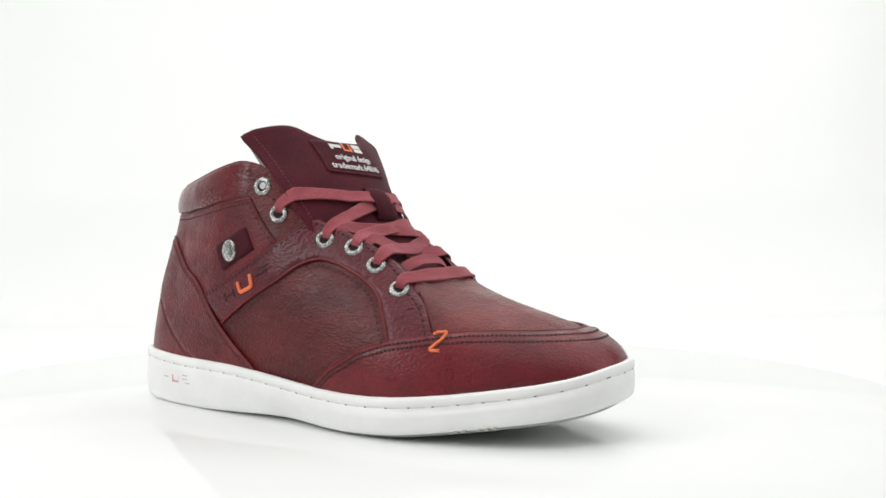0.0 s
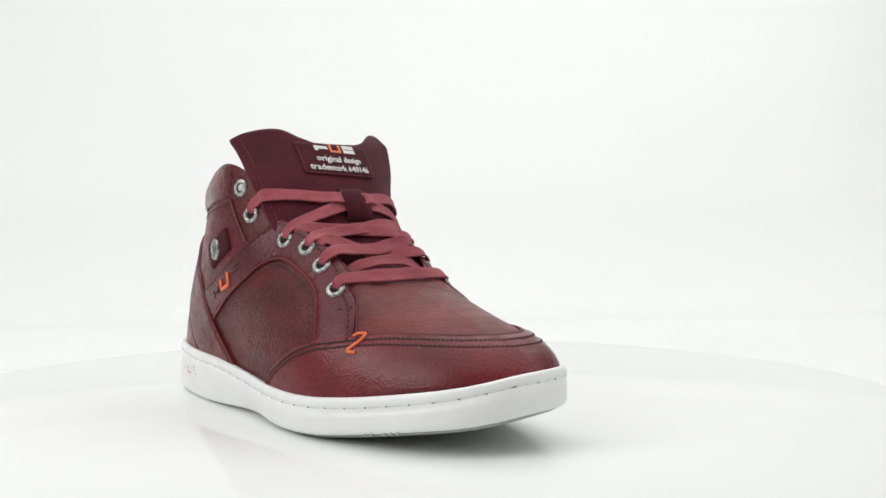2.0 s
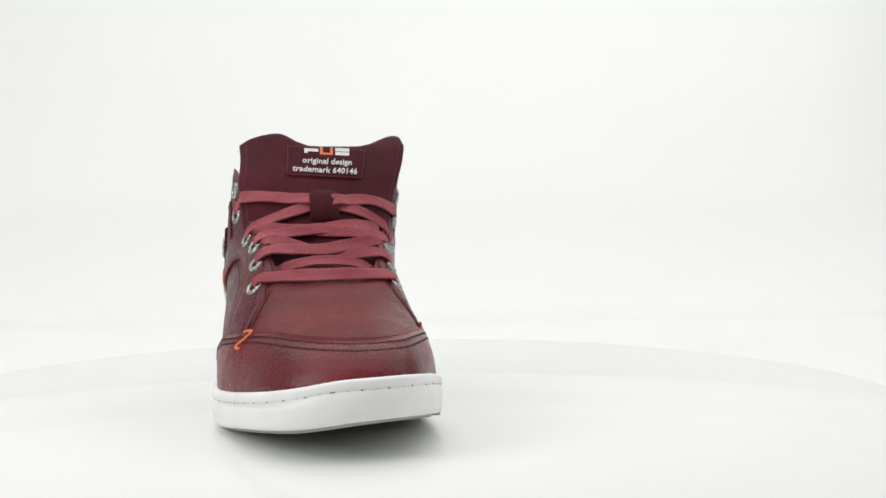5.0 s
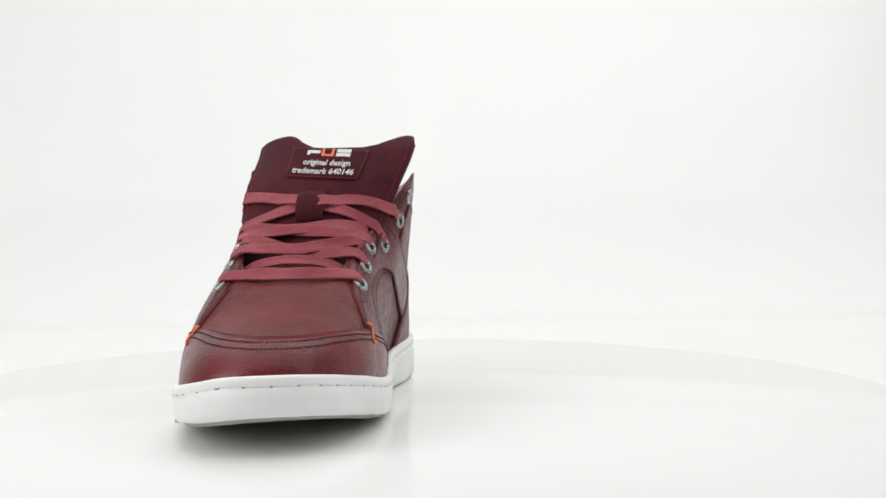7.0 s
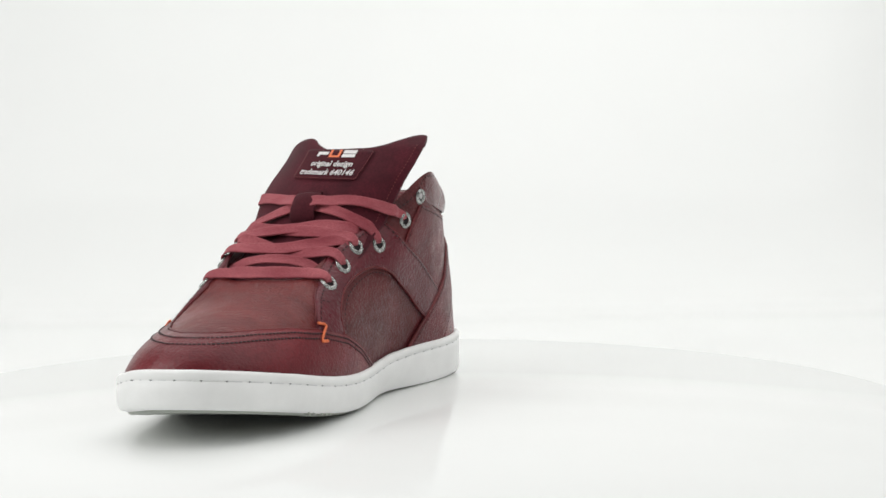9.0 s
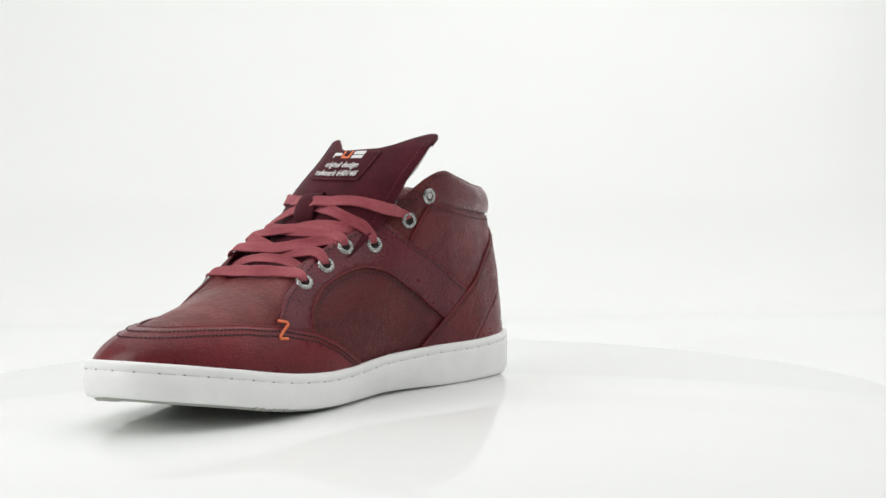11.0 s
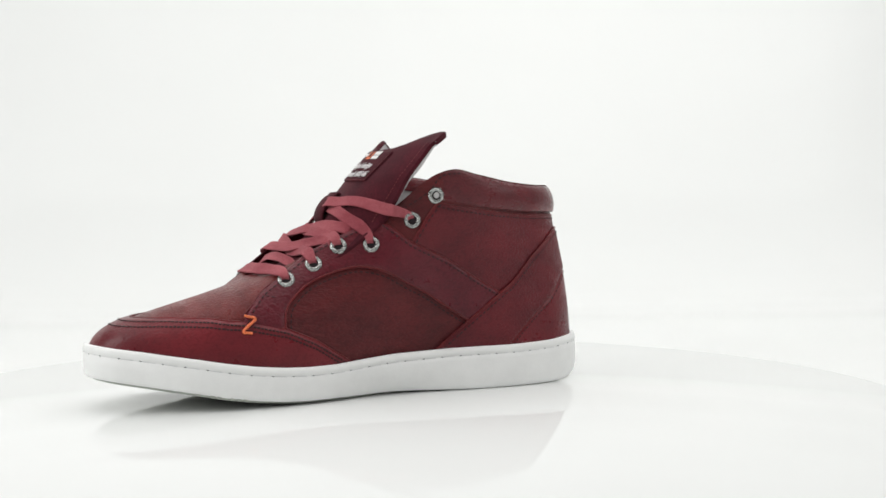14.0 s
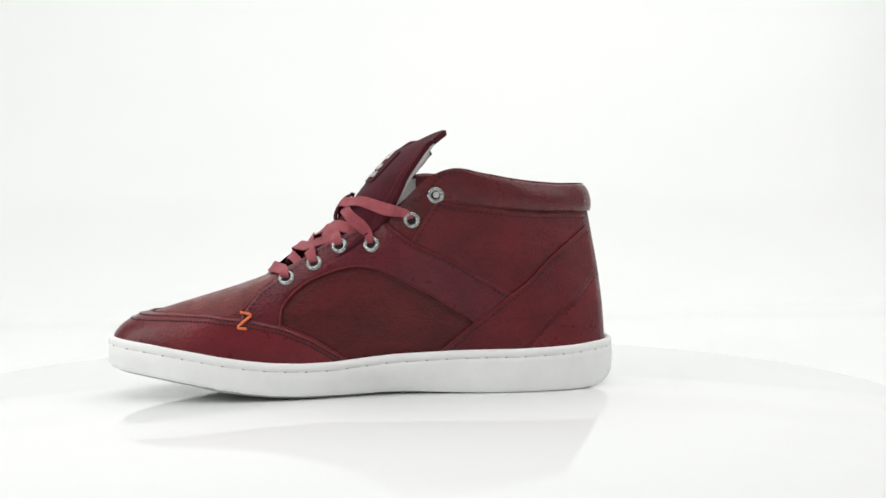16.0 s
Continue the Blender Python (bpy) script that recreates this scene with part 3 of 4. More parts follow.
# padded collar
st, lows, highs = [], [], []
for k in range(121):
    u = 0.312 + (0.692 - 0.312) * k / 120
    T = top_at(u)
    side = -1 if u < 0.5 else 1
    c, d = Vector((min(max(T.x, 20), 190), YC, 0)), centre_out(T)
    xx = T.x if T.x >= 20 else 20 + 64 * d.x
    st.append((c, d))
    lows.append(interp(xx, [p[0] for p in (PAD_O if side < 0 else PAD_I)][::-1], [p[1] for p in (PAD_O if side < 0 else PAD_I)][::-1]) + 2.2)
    highs.append(T.z - 1.0)
bm = bmesh.new()
rws = []
for i, ((c, d), lo, hi) in enumerate(zip(st, lows, highs)):
    row = []
    fade = min(1.0, min(i, 120 - i) / 26.0) ** 1.5
    for k in range(15):
        w = k / 14
        fat = 0.12 + (0.1 + 3.1 * fade) * math.sin(math.pi * min(1, 0.08 + w * 0.92)) ** 0.6
        p, _ = meet(c, d, lo + (hi - lo) * w, 0)
        row.append(p + d * fat + Vector((0, 0, 0.3 * w)))
    end = row[-1]
    row.append(end - d * (1.0 + 1.5 * fade) + Vector((0, 0, 0.1)))
    row.append(end - d * (2.0 + 3.5 * fade) + Vector((0, 0, -1.5)))
    row.append(end - d * (2.5 + 4.0 * fade) + Vector((0, 0, -9)))
    rws.append(row)
grid_mesh(bm, rws)
bmesh.ops.recalc_face_normals(bm, faces=bm.faces)
part("collar", mm(bm), PAD, shoe, "padded grained leather collar")


# ---- tongue ----
C_LINE = [(180, -5, 54.5), (148.5, -4, 75), (134, -4, 89.5), (121, -3, 105.5), (110.5, -1, 119.5), (100, 1.5, 131.5), (91.5, 2.5, 140.5)]
C_PTS = smooth_curve(C_LINE, 61)


def tongue_at(s, q, lift=0.0):
    """Front face of the tongue: s runs 0 to 1 from the throat to the top's middle (beyond it on the horns), q -1 to 1 across."""
    k = min(s, 1.0) * 60
    i = min(int(k), 59)
    c = C_PTS[i].lerp(C_PTS[i + 1], k - i)
    if s > 1:
        c = c + (C_PTS[60] - C_PTS[56]).normalized() * (s - 1) * 120
    back = interp(s, (0, 0.3, 0.55, 1, 1.1), (6, 15, 25, 24.5, 21.5))
    wide = interp(s, (0, 0.3, 0.55, 0.8, 1, 1.1), (30, 36, 39.5, 44, 47, 47.5))
    if q < 0:
        wide += interp(s, (0.4, 0.55, 0.75, 0.95), (0, 1.5, 1.5, 0))
        back *= interp(s, (0.35, 0.55), (1, 0.72))
    a = abs(q)
    lean = 0.0
    if q > 0:
        back = interp(s, (0, 0.3, 0.55, 0.75, 1, 1.1), (6, 15, 25, 20, 10, 9.5))
        lean = min(q / 0.9, 1) * interp(s, (0.8, 1, 1.1), (0, 4.0, 8.0))
    if q < -0.5:
        back += 7.5 * ((-q - 0.5) / 0.5) ** 1.3 * interp(s, (0.7, 1.0), (0, 1))
    p = Vector((c.x - lean - back * a ** (1.9 if q < 0 else interp(s, (0.6, 0.9), (2.7, 2.0))), c.y + wide * q, c.z + interp(s, (0, 0.5, 1, 1.1), (0, 0, 1, 0)) * a))
    if lift:
        e = 0.01
        n = (tongue_at(s, min(q + e, 1)) - tongue_at(s, max(q - e, -1))).cross(tongue_at(s + e, q) - tongue_at(s - e if s > e else 0, q))
        n.normalize()
        if n.x < 0:
            n = -n
        p = p + n * lift
    return p


def horn(q):
    if q < 0:
        return 1 + interp(-q, (0, 0.20, 0.36, 0.48, 0.56, 0.64, 0.75, 0.9, 1), (0, 0.0, 0.035, 0.080, 0.095, 0.095, 0.085, 0.060, 0.02))
    return 1 + interp(q, (0, 0.40, 0.55, 0.70, 0.80, 0.89, 0.95, 0.98, 1), (0, 0.0, 0.020, 0.062, 0.088, 0.100, 0.090, 0.070, 0.02))


QS = [-1 + 2 * k / 48 for k in range(49)]
bm = bmesh.new()
front = [[tongue_at(horn(q) * j / 40, q, 0.01) for q in QS] for j in range(41)]
crest = [tongue_at(horn(q), q, -1.5) + Vector((-0.6, 0, 1.2)) for q in QS]
rear = [tongue_at(horn(q), q, -3.2) for q in QS]
grid_mesh(bm, front + [crest, rear])
for col in (0, -1):
    edge = [r[col] for r in front]
    vs = grid_mesh(bm, [edge, [p + Vector((-1.4, 0.4 if col else -0.4, -0.5)) for p in edge], [p + Vector((-2.6, -1.0 if col else 1.0, -1.0)) for p in edge]])
bmesh.ops.recalc_face_normals(bm, faces=bm.faces)
tongue = part("tongue", mm(bm), SUEDE, shoe, "burgundy suede tongue with two pointed horns")
bm = bmesh.new()
pad_rows = []
for j in range(14, 31):
    deep = interp(j / 30, (0.45, 0.6, 0.85, 0.95, 1), (1.0, 7.0, 9.0, 5.0, 0.3))
    inner = [tongue_at(horn(q) * j / 30, q * 0.985, -2.8) for q in QS]
    pad_rows.append([inner[0]] + [p + Vector((-1, 0, -0.2)) * deep * (0.45 if q < -0.6 else 0.35 if q > 0.3 else 1.0) for p, q in zip(inner, QS)] + [inner[-1]])
grid_mesh(bm, pad_rows)
bmesh.ops.recalc_face_normals(bm, faces=bm.faces)
part("tongue_lining", mm(bm), LINING, tongue, "pale cloth lining of the tongue")
bm = bmesh.new()
for side in (-1, 1):
    for k in range(26):
        s0, s1 = 0.55 + 0.018 * k, 0.55 + 0.018 * k + 0.011
        stitch(bm, tongue_at(s0, side * 0.93, 0.05), tongue_at(s1, side * 0.93, 0.05), (tongue_at(s0, side * 0.93, 1) - tongue_at(s0, side * 0.93)), 0.6, 0.3)
tagged(part("stitching", mm(bm), EDGE, tongue), kind="stuff")


def tongue_patch(name, s0, s1, q0, q1, lift, material, parent, label="", tilt=0.0, corner=0.0, ns=10, nq=24, height=1.2):
    """A small piece laid on the tongue; tilt drops its inner side."""
    bm = bmesh.new()
    rws = []
    for j in range(-1, ns + 2):
        w = min(max(j / ns, 0), 1)
        row = []
        for i in range(-1, nq + 2):
            x = min(max(i / nq, 0), 1)
            cut = corner * ((1 - min(1, min(x, 1 - x) * nq / 2)) ** 2)
            ww = cut + (1 - 2 * cut) * w
            rim = j in (-1, ns + 1) or i in (-1, nq + 1)
            q = q0 + (q1 - q0) * x
            row.append(tongue_at(s0 + (s1 - s0) * ww - tilt * (x - 0.5), q, lift - height if rim else lift))
        rws.append(row)
    grid_mesh(bm, rws)
    bmesh.ops.recalc_face_normals(bm, faces=bm.faces)
    return part(name, mm(bm), material, parent, label)


LQ0, LQ1, LS0, LS1, LT = -0.47, 0.49, 0.795, 0.990, 0.025
tag = tongue_patch("label_patch", LS0, LS1, LQ0, LQ1, 0.8, PATCH, tongue, "dark burgundy woven label with white lettering", LT, 0.06)


def on_label(x, y, lift=1.0):
    """x, y from 0 to 1 over the label as it is read."""
    return tongue_at(LS0 + (LS1 - LS0) * y - LT * (x - 0.5), LQ0 + (LQ1 - LQ0) * x, lift)


def label_words(body, x0, x1, y0, y1, name):
    cu = bpy.data.curves.new("words", "FONT")
    cu.body, cu.size, cu.extrude, cu.resolution_u, cu.offset = body, 1.0, 0.02, 2, 0.012
    ob = bpy.data.objects.new("words", cu)
    me = bpy.data.meshes.new_from_object(ob)
    bpy.data.objects.remove(ob)
    bm = bmesh.new()
    bm.from_mesh(me)
    bpy.data.meshes.remove(me)
    xs = [v.co.x for v in bm.verts]
    ax, bx = min(xs), max(xs)
    for v in bm.verts:
        x = x0 + (x1 - x0) * (v.co.x - ax) / (bx - ax)
        y = y0 + (y1 - y0) * (v.co.y + 0.0) / 0.72
        v.co = on_label(x, y, 0.95 + (0.25 if v.co.z > 0 else 0))
    return part(name, mm(bm), WHITE_YARN, tag, "white woven words", smooth=False)


# sewn border of the label
bm = bmesh.new()
corners = [(0.02, 0.96), (0.02, 0.04), (0.98, 0.04), (0.98, 0.96)]
for (xa, ya), (xb, yb) in zip(corners, corners[1:]):
    count = 30 if ya == yb else 12
    for k in range(count):
        a, b = (on_label(xa + (xb - xa) * (k + e) / count, ya + (yb - ya) * (k + e) / count, 0.85) for e in (0.05, 0.8))
        stitch(bm, a, b, Vector((0.8, 0, 0.6)), 0.55, 0.3)
tagged(part("stitching", mm(bm), EDGE, tag, "red border stitches"), kind="stuff")

label_words("original design", 0.20, 0.82, 0.42, 0.60, "lettering")
label_words("trademark 640146", 0.09, 0.91, 0.14, 0.32, "lettering")


def label_bars(bars, material, name, label):
    bm = bmesh.new()
    for x0, y0, x1, y1 in bars:
        grid_mesh(bm, [[on_label(x0 + (x1 - x0) * i / 6, y0 + (y1 - y0) * j / 2, 1.1) for i in range(7)] for j in range(3)])
    bmesh.ops.recalc_face_normals(bm, faces=bm.faces)
    return part(name, mm(bm), material, tag, label)


label_bars([(0.22, 0.80, 0.39, 0.90), (0.22, 0.74, 0.26, 0.80)], WHITE_YARN, "emblem", "white woven bars")
label_bars([(0.41, 0.72, 0.445, 0.98), (0.445, 0.72, 0.535, 0.79), (0.535, 0.72, 0.57, 0.98)], ORANGE, "emblem", "orange woven bar bent like a cup")
label_bars([(0.60, 0.72, 0.78, 0.83), (0.60, 0.85, 0.78, 0.97)], WHITE_YARN, "emblem", "white woven bars")

# ---- eyelets ----
EYE_O = [(82.4, 116), (92.9, 102), (119, 88.6), (134.6, 84.7), (148, 76.1), (162.9, 65.2)]
EYE_I = [(72.4, 112.4), (85.6, 98.5), (107.8, 84.8), (125.7, 83.8), (140.2, 74), (155.9, 65.5)]


def eyelet_frame(x, z, side, lift):
    p, n = on_upper(x, z, side, lift)
    return p, n, (Matrix.Translation(p) @ n.to_track_quat("Z", "Y").to_matrix().to_4x4())


def build_eyelet(x, z, side, lift, behind=None):
    p, n, m = eyelet_frame(x, z, side, lift)
    bm = bmesh.new()
    prof = [(2.35, -1.2), (2.35, 0.2), (2.65, 0.7), (3.4, 0.95), (4.2, 0.75), (4.75, 0.2), (4.85, -0.3)]
    N = 48
    grid_mesh(bm, [[m @ Vector((r * math.cos(6.2831853 * i / N), r * math.sin(6.2831853 * i / N), h + (0.16 if 2.5 < r < 4.5 and i % 4 < 2 else 0))) for i in range(N)]
                   for r, h in prof], True)
    bmesh.ops.recalc_face_normals(bm, faces=bm.faces)
    ring = part("eyelet", mm(bm), STEEL, shoe, "worn nickel eyelet")
    # near-black disc on the closed surface, painted as the hole's inner shade
    bm = bmesh.new()
    vs = [bm.verts.new(m @ Vector((2.4 * math.cos(6.2831853 * i / N), 2.4 * math.sin(6.2831853 * i / N), 0.05))) for i in range(N)]
    bm.faces.new(vs)
    part("hole", mm(bm), HOLE_SHADE, ring)
    if behind:
        bm = bmesh.new()
        bm.faces.new([bm.verts.new(m @ Vector((0.25 + 1.75 * math.cos(6.2831853 * i / N), 0.3 + 1.8 * math.sin(6.2831853 * i / N), 0.12))) for i in range(N)])
        part("glimpse", mm(bm), behind, ring, "pale lining seen through the hole")
    return p, n


EYES, FLAP = {}, {}
for side, lst in ((-1, EYE_O), (1, EYE_I)):
    for k, (x, z) in enumerate(lst):
        EYES[side, k + 1] = build_eyelet(x, z, side, 0.3 if k < 2 else 1.6, LINING if k == 0 else None)
        FLAP[side, k + 1] = on_upper(x + (3.5 if k == 1 and side > 0 else 0.0 if k == 5 and side < 0 else 1.5), z + (3.2 if k == 1 and side > 0 else 2.8 if k == 5 else 5.5), side, 1.3 if k < 2 else 2.8)[0] + Vector((0, -side * 1.0, 0.6))


# ---- laces ----
t_flat = [p for r in front for p in r]
t_tree = BVHTree.FromPolygons(t_flat, [(j * 49 + i, j * 49 + i + 1, j * 49 + 50 + i, j * 49 + 49 + i) for j in range(40) for i in range(48)])


def clear_of_tongue(p, gap):
    """Moves a point that would lie in the tongue out to the given gap in front of it."""
    q, n, _, _ = t_tree.find_nearest(p)
    if n.x < 0:
        n = -n
    d = (p - q).dot(n)
    return p + n * (gap - d) if -14 < d < gap else p


def ribbon(name, pts, wide, thick, material, parent, label="", n=56, ups=None):
    """A flat cord along smooth points; ups gives the cord's upper side at each given point."""
    line = smooth_curve(pts, n)
    line = [clear_of_tongue(p, 1.7) if 0.10 < i / (n - 1) < 0.90 else p for i, p in enumerate(line)]
    for _ in range(2):
        line = [line[0]] + [(a + b * 2 + c) / 4 for a, b, c in zip(line, line[1:], line[2:])] + [line[-1]]
    bm = bmesh.new()
    rws = []
    for i, p in enumerate(line):
        t = (line[min(i + 1, n - 1)] - line[max(i - 1, 0)]).normalized()
        w = i / (n - 1)
        k = min(int(w * (len(ups) - 1)), len(ups) - 2)
        up = Vector(ups[k]).lerp(Vector(ups[k + 1]), w * (len(ups) - 1) - k).normalized()
        side = t.cross(up).normalized()
        up = side.cross(t)
        edge = min(1.0, 0.50 + 0.50 * min(w, 1 - w) / 0.12) * (1 + 0.035 * math.sin(i * 0.31 + line[0].x))
        a, b = wide / 2 * edge, thick / 2
        wob = 0.15 * math.sin(i * 0.37 + p.z)
        row = []
        for cx, cz in ((-1, 0), (-0.98, 0.75), (-0.90, 1.05), (-0.72, 0.90), (-0.3, 0.78), (0, 0.62), (0.3, 0.78), (0.72, 0.90), (0.90, 1.05), (0.98, 0.75), (1, 0), (0.96, -0.8), (0.5, -1), (0, -1), (-0.5, -1), (-0.96, -0.8)):
            row.append(p + side * (a * cx + wob * 0.4) + up * (b * cz))
        rws.append(row)
    vs = grid_mesh(bm, rws, True)
    bm.faces.new(vs[0])
    bm.faces.new(vs[-1][::-1])
    bmesh.ops.recalc_face_normals(bm, faces=bm.faces)
    return part(name, mm(bm), material, parent, label)


UP = (0.80, 0, 0.60)


def lace_run(k, side, mids, end, wide=7.2):
    """One run of lace from the eyelet of row k over given middle points to its end."""
    p, n = EYES[side, k]
    start = [p - n * 1.5 + Vector((0.4, 0, 0.4)), p + n * 1.3 + Vector((0.5, -side * 0.8, 1.2)), FLAP[side, k]]
    pts = start + [Vector(m) for m in mids] + [Vector(e) for e in end]
    nu = [n.lerp(Vector(UP), 0.1), n.lerp(Vector(UP), 0.25), n.lerp(Vector(UP), 0.55)]
    ups = nu + [Vector(UP) + Vector((0, 0.012 * (m[1] - YC), 0)) for m in mids] + [Vector(UP) + Vector((0, 0.016 * (e[1] - YC), 0)) for e in end]
    return ribbon("lace", pts, wide, 0.95, LACE, shoe, "flat dusty-red cotton lace", ups=ups)


def bar(k, mids, wide=7.2):
    """A run that goes straight from eyelet to eyelet."""
    p, n = EYES[1, k]
    end = [FLAP[1, k], p + n * 1.3 + Vector((0.5, -0.8, 1.2)), p - n * 1.5 + Vector((0.4, 0, 0.4))]
    q, m = EYES[-1, k]
    start = [q - m * 1.5 + Vector((0.4, 0, 0.4)), q + m * 1.3 + Vector((0.5, 0.8, 1.2)), FLAP[-1, k]]
    up = Vector(UP)
    ups = [m.lerp(up, 0.1), m.lerp(up, 0.25), m.lerp(up, 0.55)] + [up + Vector((0, 0.012 * (c[1] - YC), 0)) for c in mids] + [n.lerp(up, 0.55), n.lerp(up, 0.25), n.lerp(up, 0.1)]
    return ribbon("lace", start + [Vector(c) for c in mids] + end, wide, 1.15, LACE, shoe, "flat dusty-red cotton lace", 72, ups)


def half(a, b, rise):
    return (Vector(a) + Vector(b)) / 2 + Vector(UP) * rise


def tucked(k, side):
    """Where a run slips under the flap between rows k and k - 1."""
    e = FLAP[side, k].lerp(FLAP[side, k - 1], 0.72)
    return [e + Vector((0.4, -side * 3.0, 0.3)), e + Vector((-1.0, side * 0.5, -3.4))]


def crossing(k, side, middle, rise):
    m = Vector(middle)
    end = tucked(k, -side)
    lace_run(k, side, [half(FLAP[side, k], m, rise), m, half(m, end[0], rise)], end)


def level(k, middle, rise, wide=7.2):
    m = Vector(middle)
    bar(k, [half(FLAP[-1, k], m, rise), m, half(m, FLAP[1, k], rise)], wide)


level(6, (165.4, -3, 71.8), 0.6)
ribbon("lace", [(155.5, -31, 73.5), (155, -18, 77.3), (154, -5, 78.6), (152, 8, 77.3), (148, 20, 73.5)], 5.6, 0.9, LACE, shoe, "flat dusty-red cotton lace", ups=[UP] * 5)
# crossing pairs: the outer run lies on top of the inner one
crossing(5, 1, (143.2, -4, 81.2), 0.0)
crossing(5, -1, (144.4, -5, 83.8), 0.3)
crossing(4, 1, (131.8, -3, 92.0), 0.0)
crossing(4, -1, (132.8, -5, 94.4), 0.3)


def under_loop(ko, ki, middle, slope, rise):
    """A run from the outer eyelet of row ko, under the tongue's loop, to the inner eyelet of row ki."""
    m = Vector(middle)
    q, mo = EYES[-1, ko]
    p, n = EYES[1, ki]
    start = [q - mo * 1.5 + Vector((0.4, 0, 0.4)), q + mo * 1.3 + Vector((0.5, 0.8, 1.2)), FLAP[-1, ko]]
    end = [FLAP[1, ki], p + n * 1.3 + Vector((0.5, -0.8, 1.2)), p - n * 1.5 + Vector((0.4, 0, 0.4))]
    left, right = m + Vector((0, -9, 9 * slope)), m + Vector((0, 9, -9 * slope))
    mids = [half(FLAP[-1, ko], left, rise), left, m, right, half(right, FLAP[1, ki], rise)]
    up = Vector(UP)
    ups = [mo.lerp(up, 0.1), mo.lerp(up, 0.25), mo.lerp(up, 0.55)] + [up + Vector((0, 0.012 * (c[1] - YC), 0)) for c in mids] + [n.lerp(up, 0.55), n.lerp(up, 0.25), n.lerp(up, 0.1)]
    return ribbon("lace", start + mids + end, 6.9, 1.0, LACE, shoe, "flat dusty-red cotton lace", 80, ups)


# the two top runs cross inside the loop
under_loop(3, 2, (122.9, -3, 108.0), -0.24, 0.6)
under_loop(2, 3, (121.7, -3, 108.4), 0.24, 1.0)

# the loop on the tongue that holds the laces
bm = bmesh.new()
prof = [(116.0, 113.5), (118.8, 114.2), (122, 112.2), (124.9, 108.6), (127.0, 104.6), (127.8, 100.4), (126.0, 97.0)]
prof = smooth_curve([(x, 0, z) for x, z in prof], 24)
rws = []
for i, p in enumerate(prof):
    t = (prof[min(i + 1, 23)] - prof[max(i - 1, 0)]).normalized()
    nn = Vector((-t.z, 0, t.x))
    if nn.x < 0:
        nn = -nn
    rws.append([Vector((p.x, y, p.z)) + nn * h for y, h in ((-9.6, -1.6), (-10.2, -0.6), (-9.6, 0), (-5, 0.5), (-2.5, 0.6), (0, 0.5), (4.6, 0), (5.2, -0.6), (4.6, -1.6))])
grid_mesh(bm, rws, True)
bmesh.ops.recalc_face_normals(bm, faces=bm.faces)
part("lace_loop", mm(bm), PATCH, tongue, "dark suede loop over the laces")

# ---- rivet tab, embroidered marks ----
tab = side_panel("rivet_tab", [[(51.5, 85.5), (72.5, 95.2)], [(72.5, 95.2), (74.6, 95.4), (75.8, 93.8)], [(75.8, 93.8), (81, 84.0)], [(81, 84.0), (57.5, 72.5)], [(57.5, 72.5), (51.5, 85.5)]], -1, 2.3, PATCH,
                 "dark suede tab with a metal rivet", step=2.0)
p, n, m = eyelet_frame(64.4, 83.5, -1, 2.4)
bm = bmesh.new()
N = 28
vs = grid_mesh(bm, [[m @ Vector((r * 1.08 * math.cos(6.2831853 * i / N), r * 1.25 * math.sin(6.2831853 * i / N), h)) for i in range(N)]
                    for r, h in ((4.6, -0.5), (4.6, 0.5), (4.2, 0.9), (3.6, 0.95), (3.3, 0.7))], True)
bm.faces.new(vs[-1])
bmesh.ops.recalc_face_normals(bm, faces=bm.faces)
rivet = part("rivet", mm(bm), STEEL, tab, "round embossed nickel rivet")
bm = bmesh.new()
for cx, cz, sx, sz in ((0, 1.6, 3.6, 0.45), (0, -0.2, 4.6, 0.45), (0, -1.6, 3.4, 0.45), (-1.1, 1.0, 0.45, 1.6), (1.1, 1.0, 0.45, 1.6), (0, -0.9, 0.45, 1.4)):
    bmesh.ops.create_cube(bm, size=1, matrix=m @ Matrix.Translation((cx, cz, 0.78)) @ Matrix.Diagonal((sx * 1.2, sz, 0.3, 1)))
part("embossing", mm(bm), GROOVE, rivet, "dark embossed bars", smooth=False)


def thread_line(pts, side, lift, r, material, name, parent, label=""):
    """Thick embroidery thread along side-view points."""
    bm = bmesh.new()
    n = 6 * (len(pts) - 1) + 1
    line = []
    for a, b in zip(pts, pts[1:]):
        for k in range(6):
            line.append((a[0] + (b[0] - a[0]) * k / 6, a[1] + (b[1] - a[1]) * k / 6))
    line.append(pts[-1])
    P = [on_upper(x, z, side, lift) for x, z in line]
    rws = []
    for i, (p, nn) in enumerate(P):
        t = (P[min(i + 1, len(P) - 1)][0] - P[max(i - 1, 0)][0]).normalized()
        s = t.cross(nn).normalized()
        rws.append([p + s * r * math.cos(a) + nn * r * 0.8 * math.sin(a) for a in [6.2831853 * k / 8 for k in range(8)]])
    vs = grid_mesh(bm, rws, True)
    bm.faces.new(vs[0])
    bm.faces.new(vs[-1][::-1])
    bmesh.ops.recalc_face_normals(bm, faces=bm.faces)
    return part(name, mm(bm), material, parent, label)


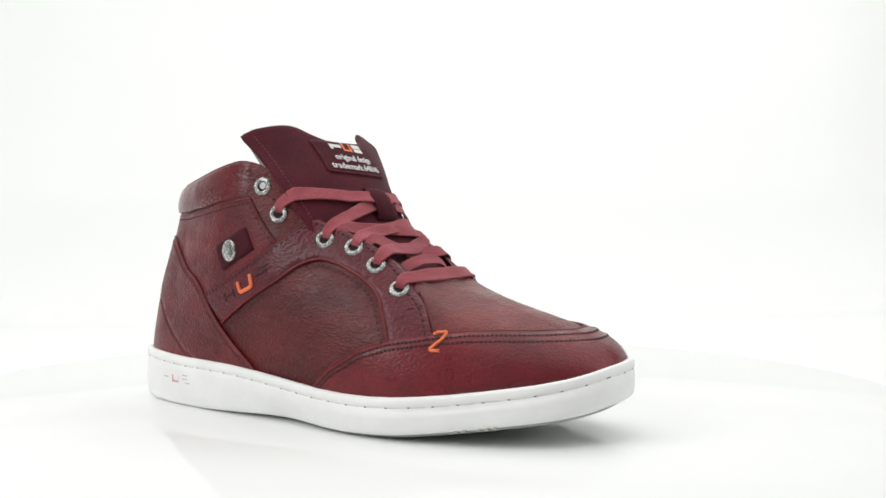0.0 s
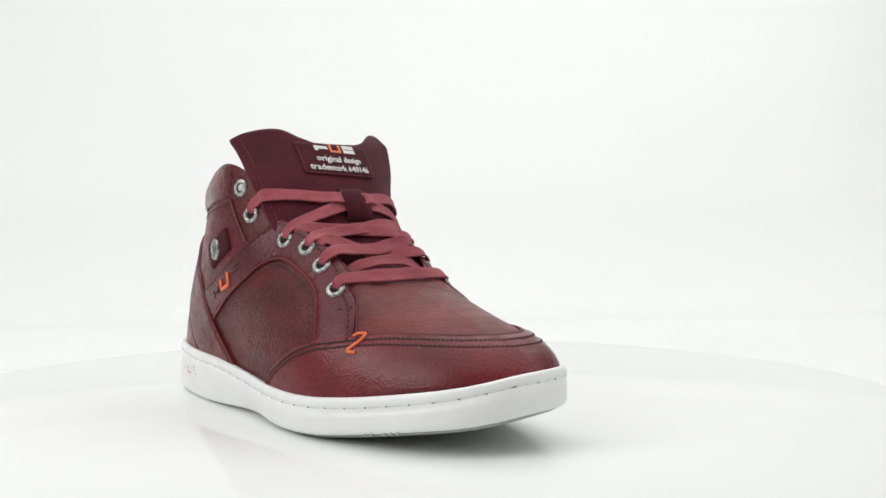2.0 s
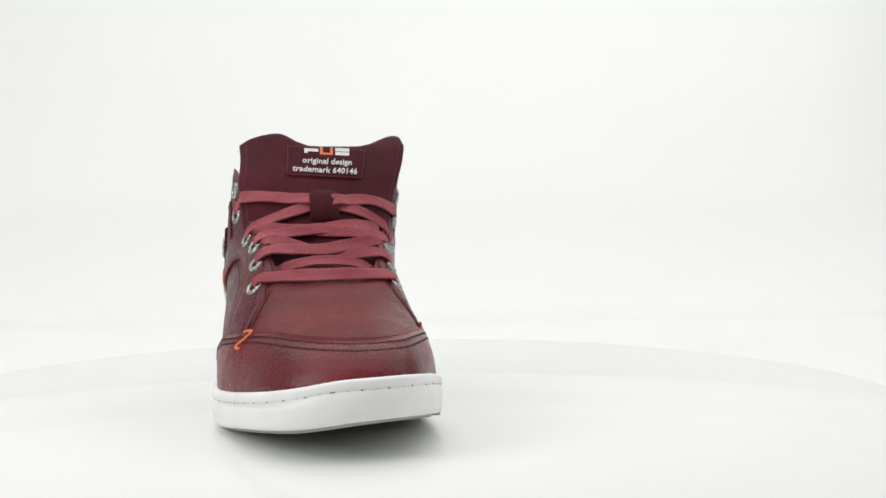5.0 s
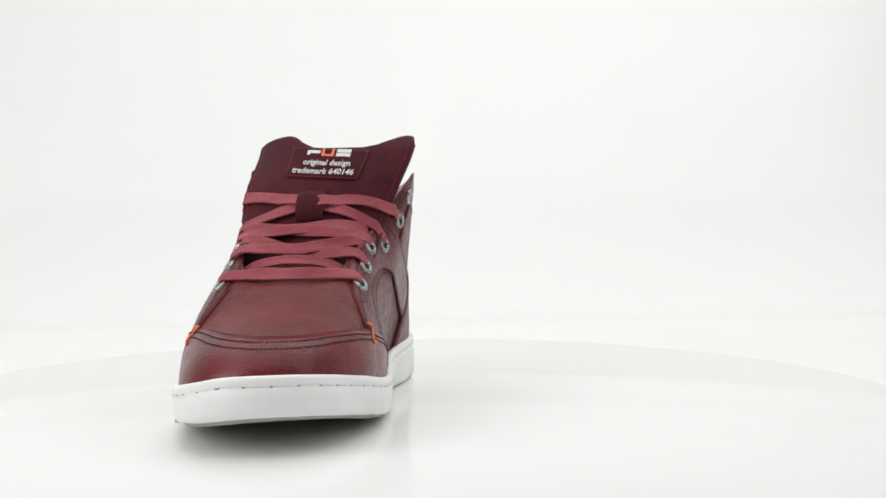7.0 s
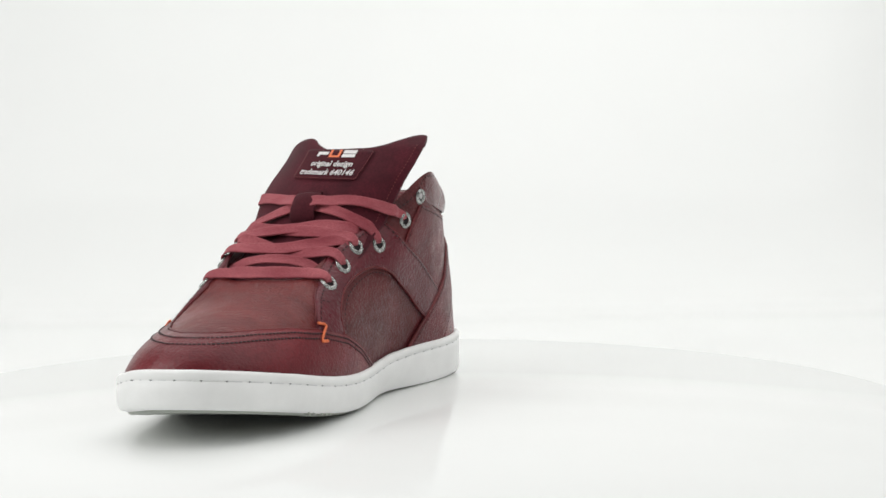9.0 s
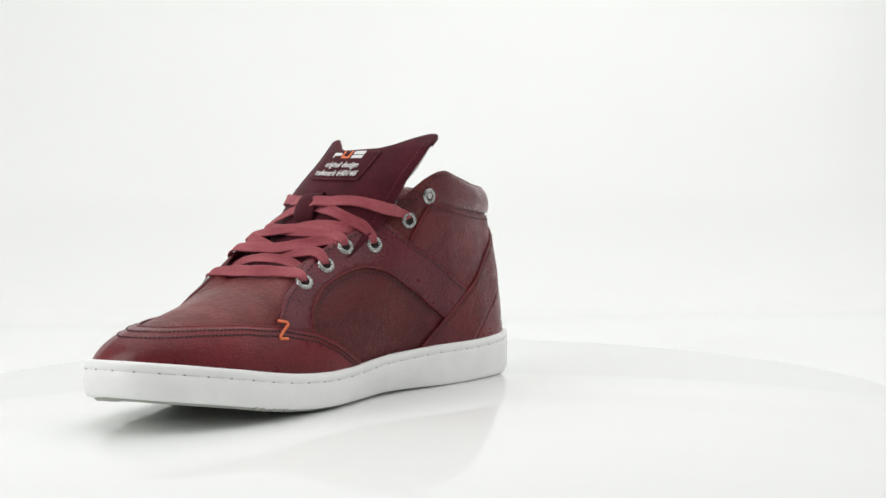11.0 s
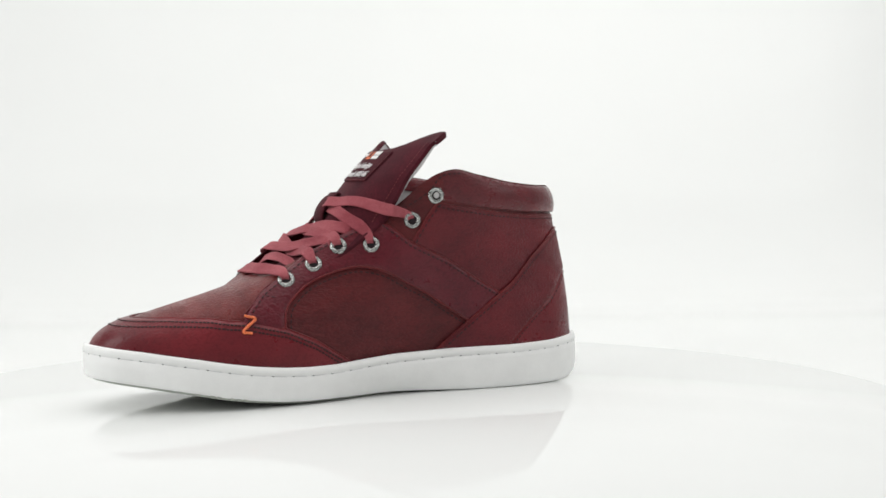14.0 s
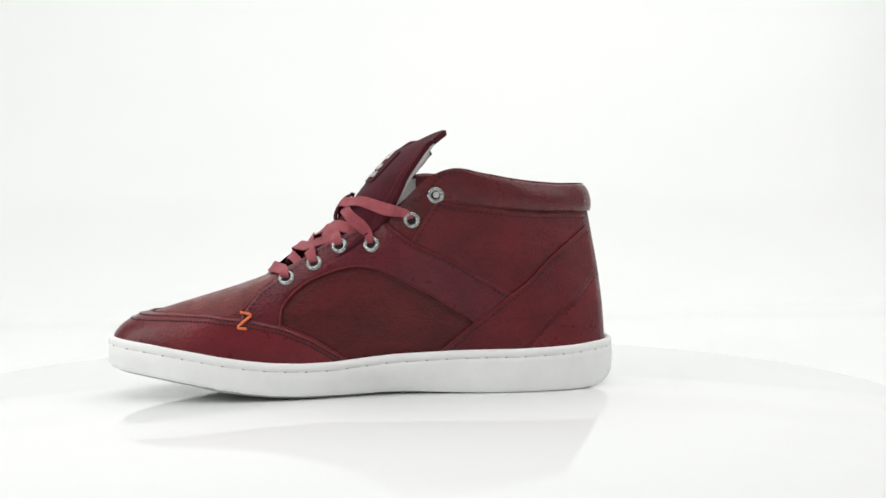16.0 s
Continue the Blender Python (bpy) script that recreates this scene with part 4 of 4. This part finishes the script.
thread_line([(70.0, 67.6), (71.7, 63.2), (72.6, 62.6), (79.6, 65.2), (80.6, 66.2), (79.0, 71.7)], -1, 1.9, 1.15, ORANGE, "embroidery", shoe, "thick orange embroidered thread on the strap")
for pts in ([(58.5, 61), (60, 57)], [(59.3, 59), (66, 62)], [(65.5, 64), (67, 60)], [(83.5, 71), (90.5, 74)], [(84.5, 74.3), (91, 77)]):
    thread_line(pts, -1, 1.5, 0.45, THREAD, "embossed_mark", shoe, "dark pressed line in the strap")
thread_line([(186.2, 45.3), (187.5, 46.1), (191.4, 46.3), (192.2, 45.5), (191.2, 44.1), (186.8, 39.7), (187.0, 38.9), (191.5, 38.7)], -1, 2.3, 0.8, ORANGE, "bar_tack", shoe, "orange zigzag thread at the outer seam")
thread_line([(181.6, 47.2), (176.5, 46.2), (175.8, 45.2), (182.8, 39.8), (182.6, 38.8), (178.0, 38.4)], 1, 2.3, 0.8, ORANGE, "bar_tack", shoe, "orange zigzag thread at the inner seam")
for side, x in ((-1, 175.5), (1, 168)):
    stitch_rows("stitching", [(side, [(x - 4.5, 56.2), (x + 1.5, 57.6)])], shoe, 1.6, 2.6, 0.5, 0.55)
for side, fr in ((-1, FRONT_O), (1, FRONT_I)):
    thread_line([(fr[0][0] + 1.8, fr[0][1] - 0.5), (fr[1][0] + 0.4, fr[1][1]), (fr[2][0] + 0.4, fr[2][1]), (fr[3][0] + 0.3, fr[3][1] + 2)], side, 0.35, 0.5, EDGE, "raw_edge", shoe, "raw red leather edge of the eyestay")

# faint print on the sole's heel

def sole_print(bars, material, label):
    bm = bmesh.new()
    for x0, z0, x1, z1 in bars:
        pts = []
        for x in (x0, (x0 + x1) / 2, x1):
            y = min((q for q in sole_ring if q.y < YC), key=lambda q: abs(q.x - x)).y
            pts.append((x, y))
        grid_mesh(bm, [[(x, y - 0.12, z) for x, y in pts] for z in (z0, z1)])
    bmesh.ops.recalc_face_normals(bm, faces=bm.faces)
    return part("print", mm(bm), material, sole, label)


sole_print([(9.5, 11, 10.3, 15), (15.5, 11, 16.3, 15), (10.3, 11, 15.5, 11.8)], PINK, "faint red print")
sole_print([(0, 13, 6, 13.5), (19, 11, 26, 11.5), (19, 13, 24, 13.5), (19, 15, 24, 15.5)], INK, "faint grey print")


# ---- what moves ----
TURN = [(0, 0.03), (1, -8.26), (2, -16.64), (3, -25.11), (4, -33.65), (5, -42.25), (6, -50.9), (7, -59.57), (8, -68.27), (9, -76.98), (10, -85.69),
        (11, -94.37), (12, -103.03), (13, -111.65), (14, -120.21), (15, -128.71), (16, -137.13)]


def motions():
    """The platter turns steadily and carries the shoe round."""
    walk(shoe, [(t, pose(0, 0, 0, 0, 0, a) @ pose(SHOE_AT[0], SHOE_AT[1], 0.0015, 0, 0, HEADING)) for t, a in TURN])
    walk(turntable, [(t, pose(0, 0, 0, 0, 0, a)) for t, a in TURN])


motions()
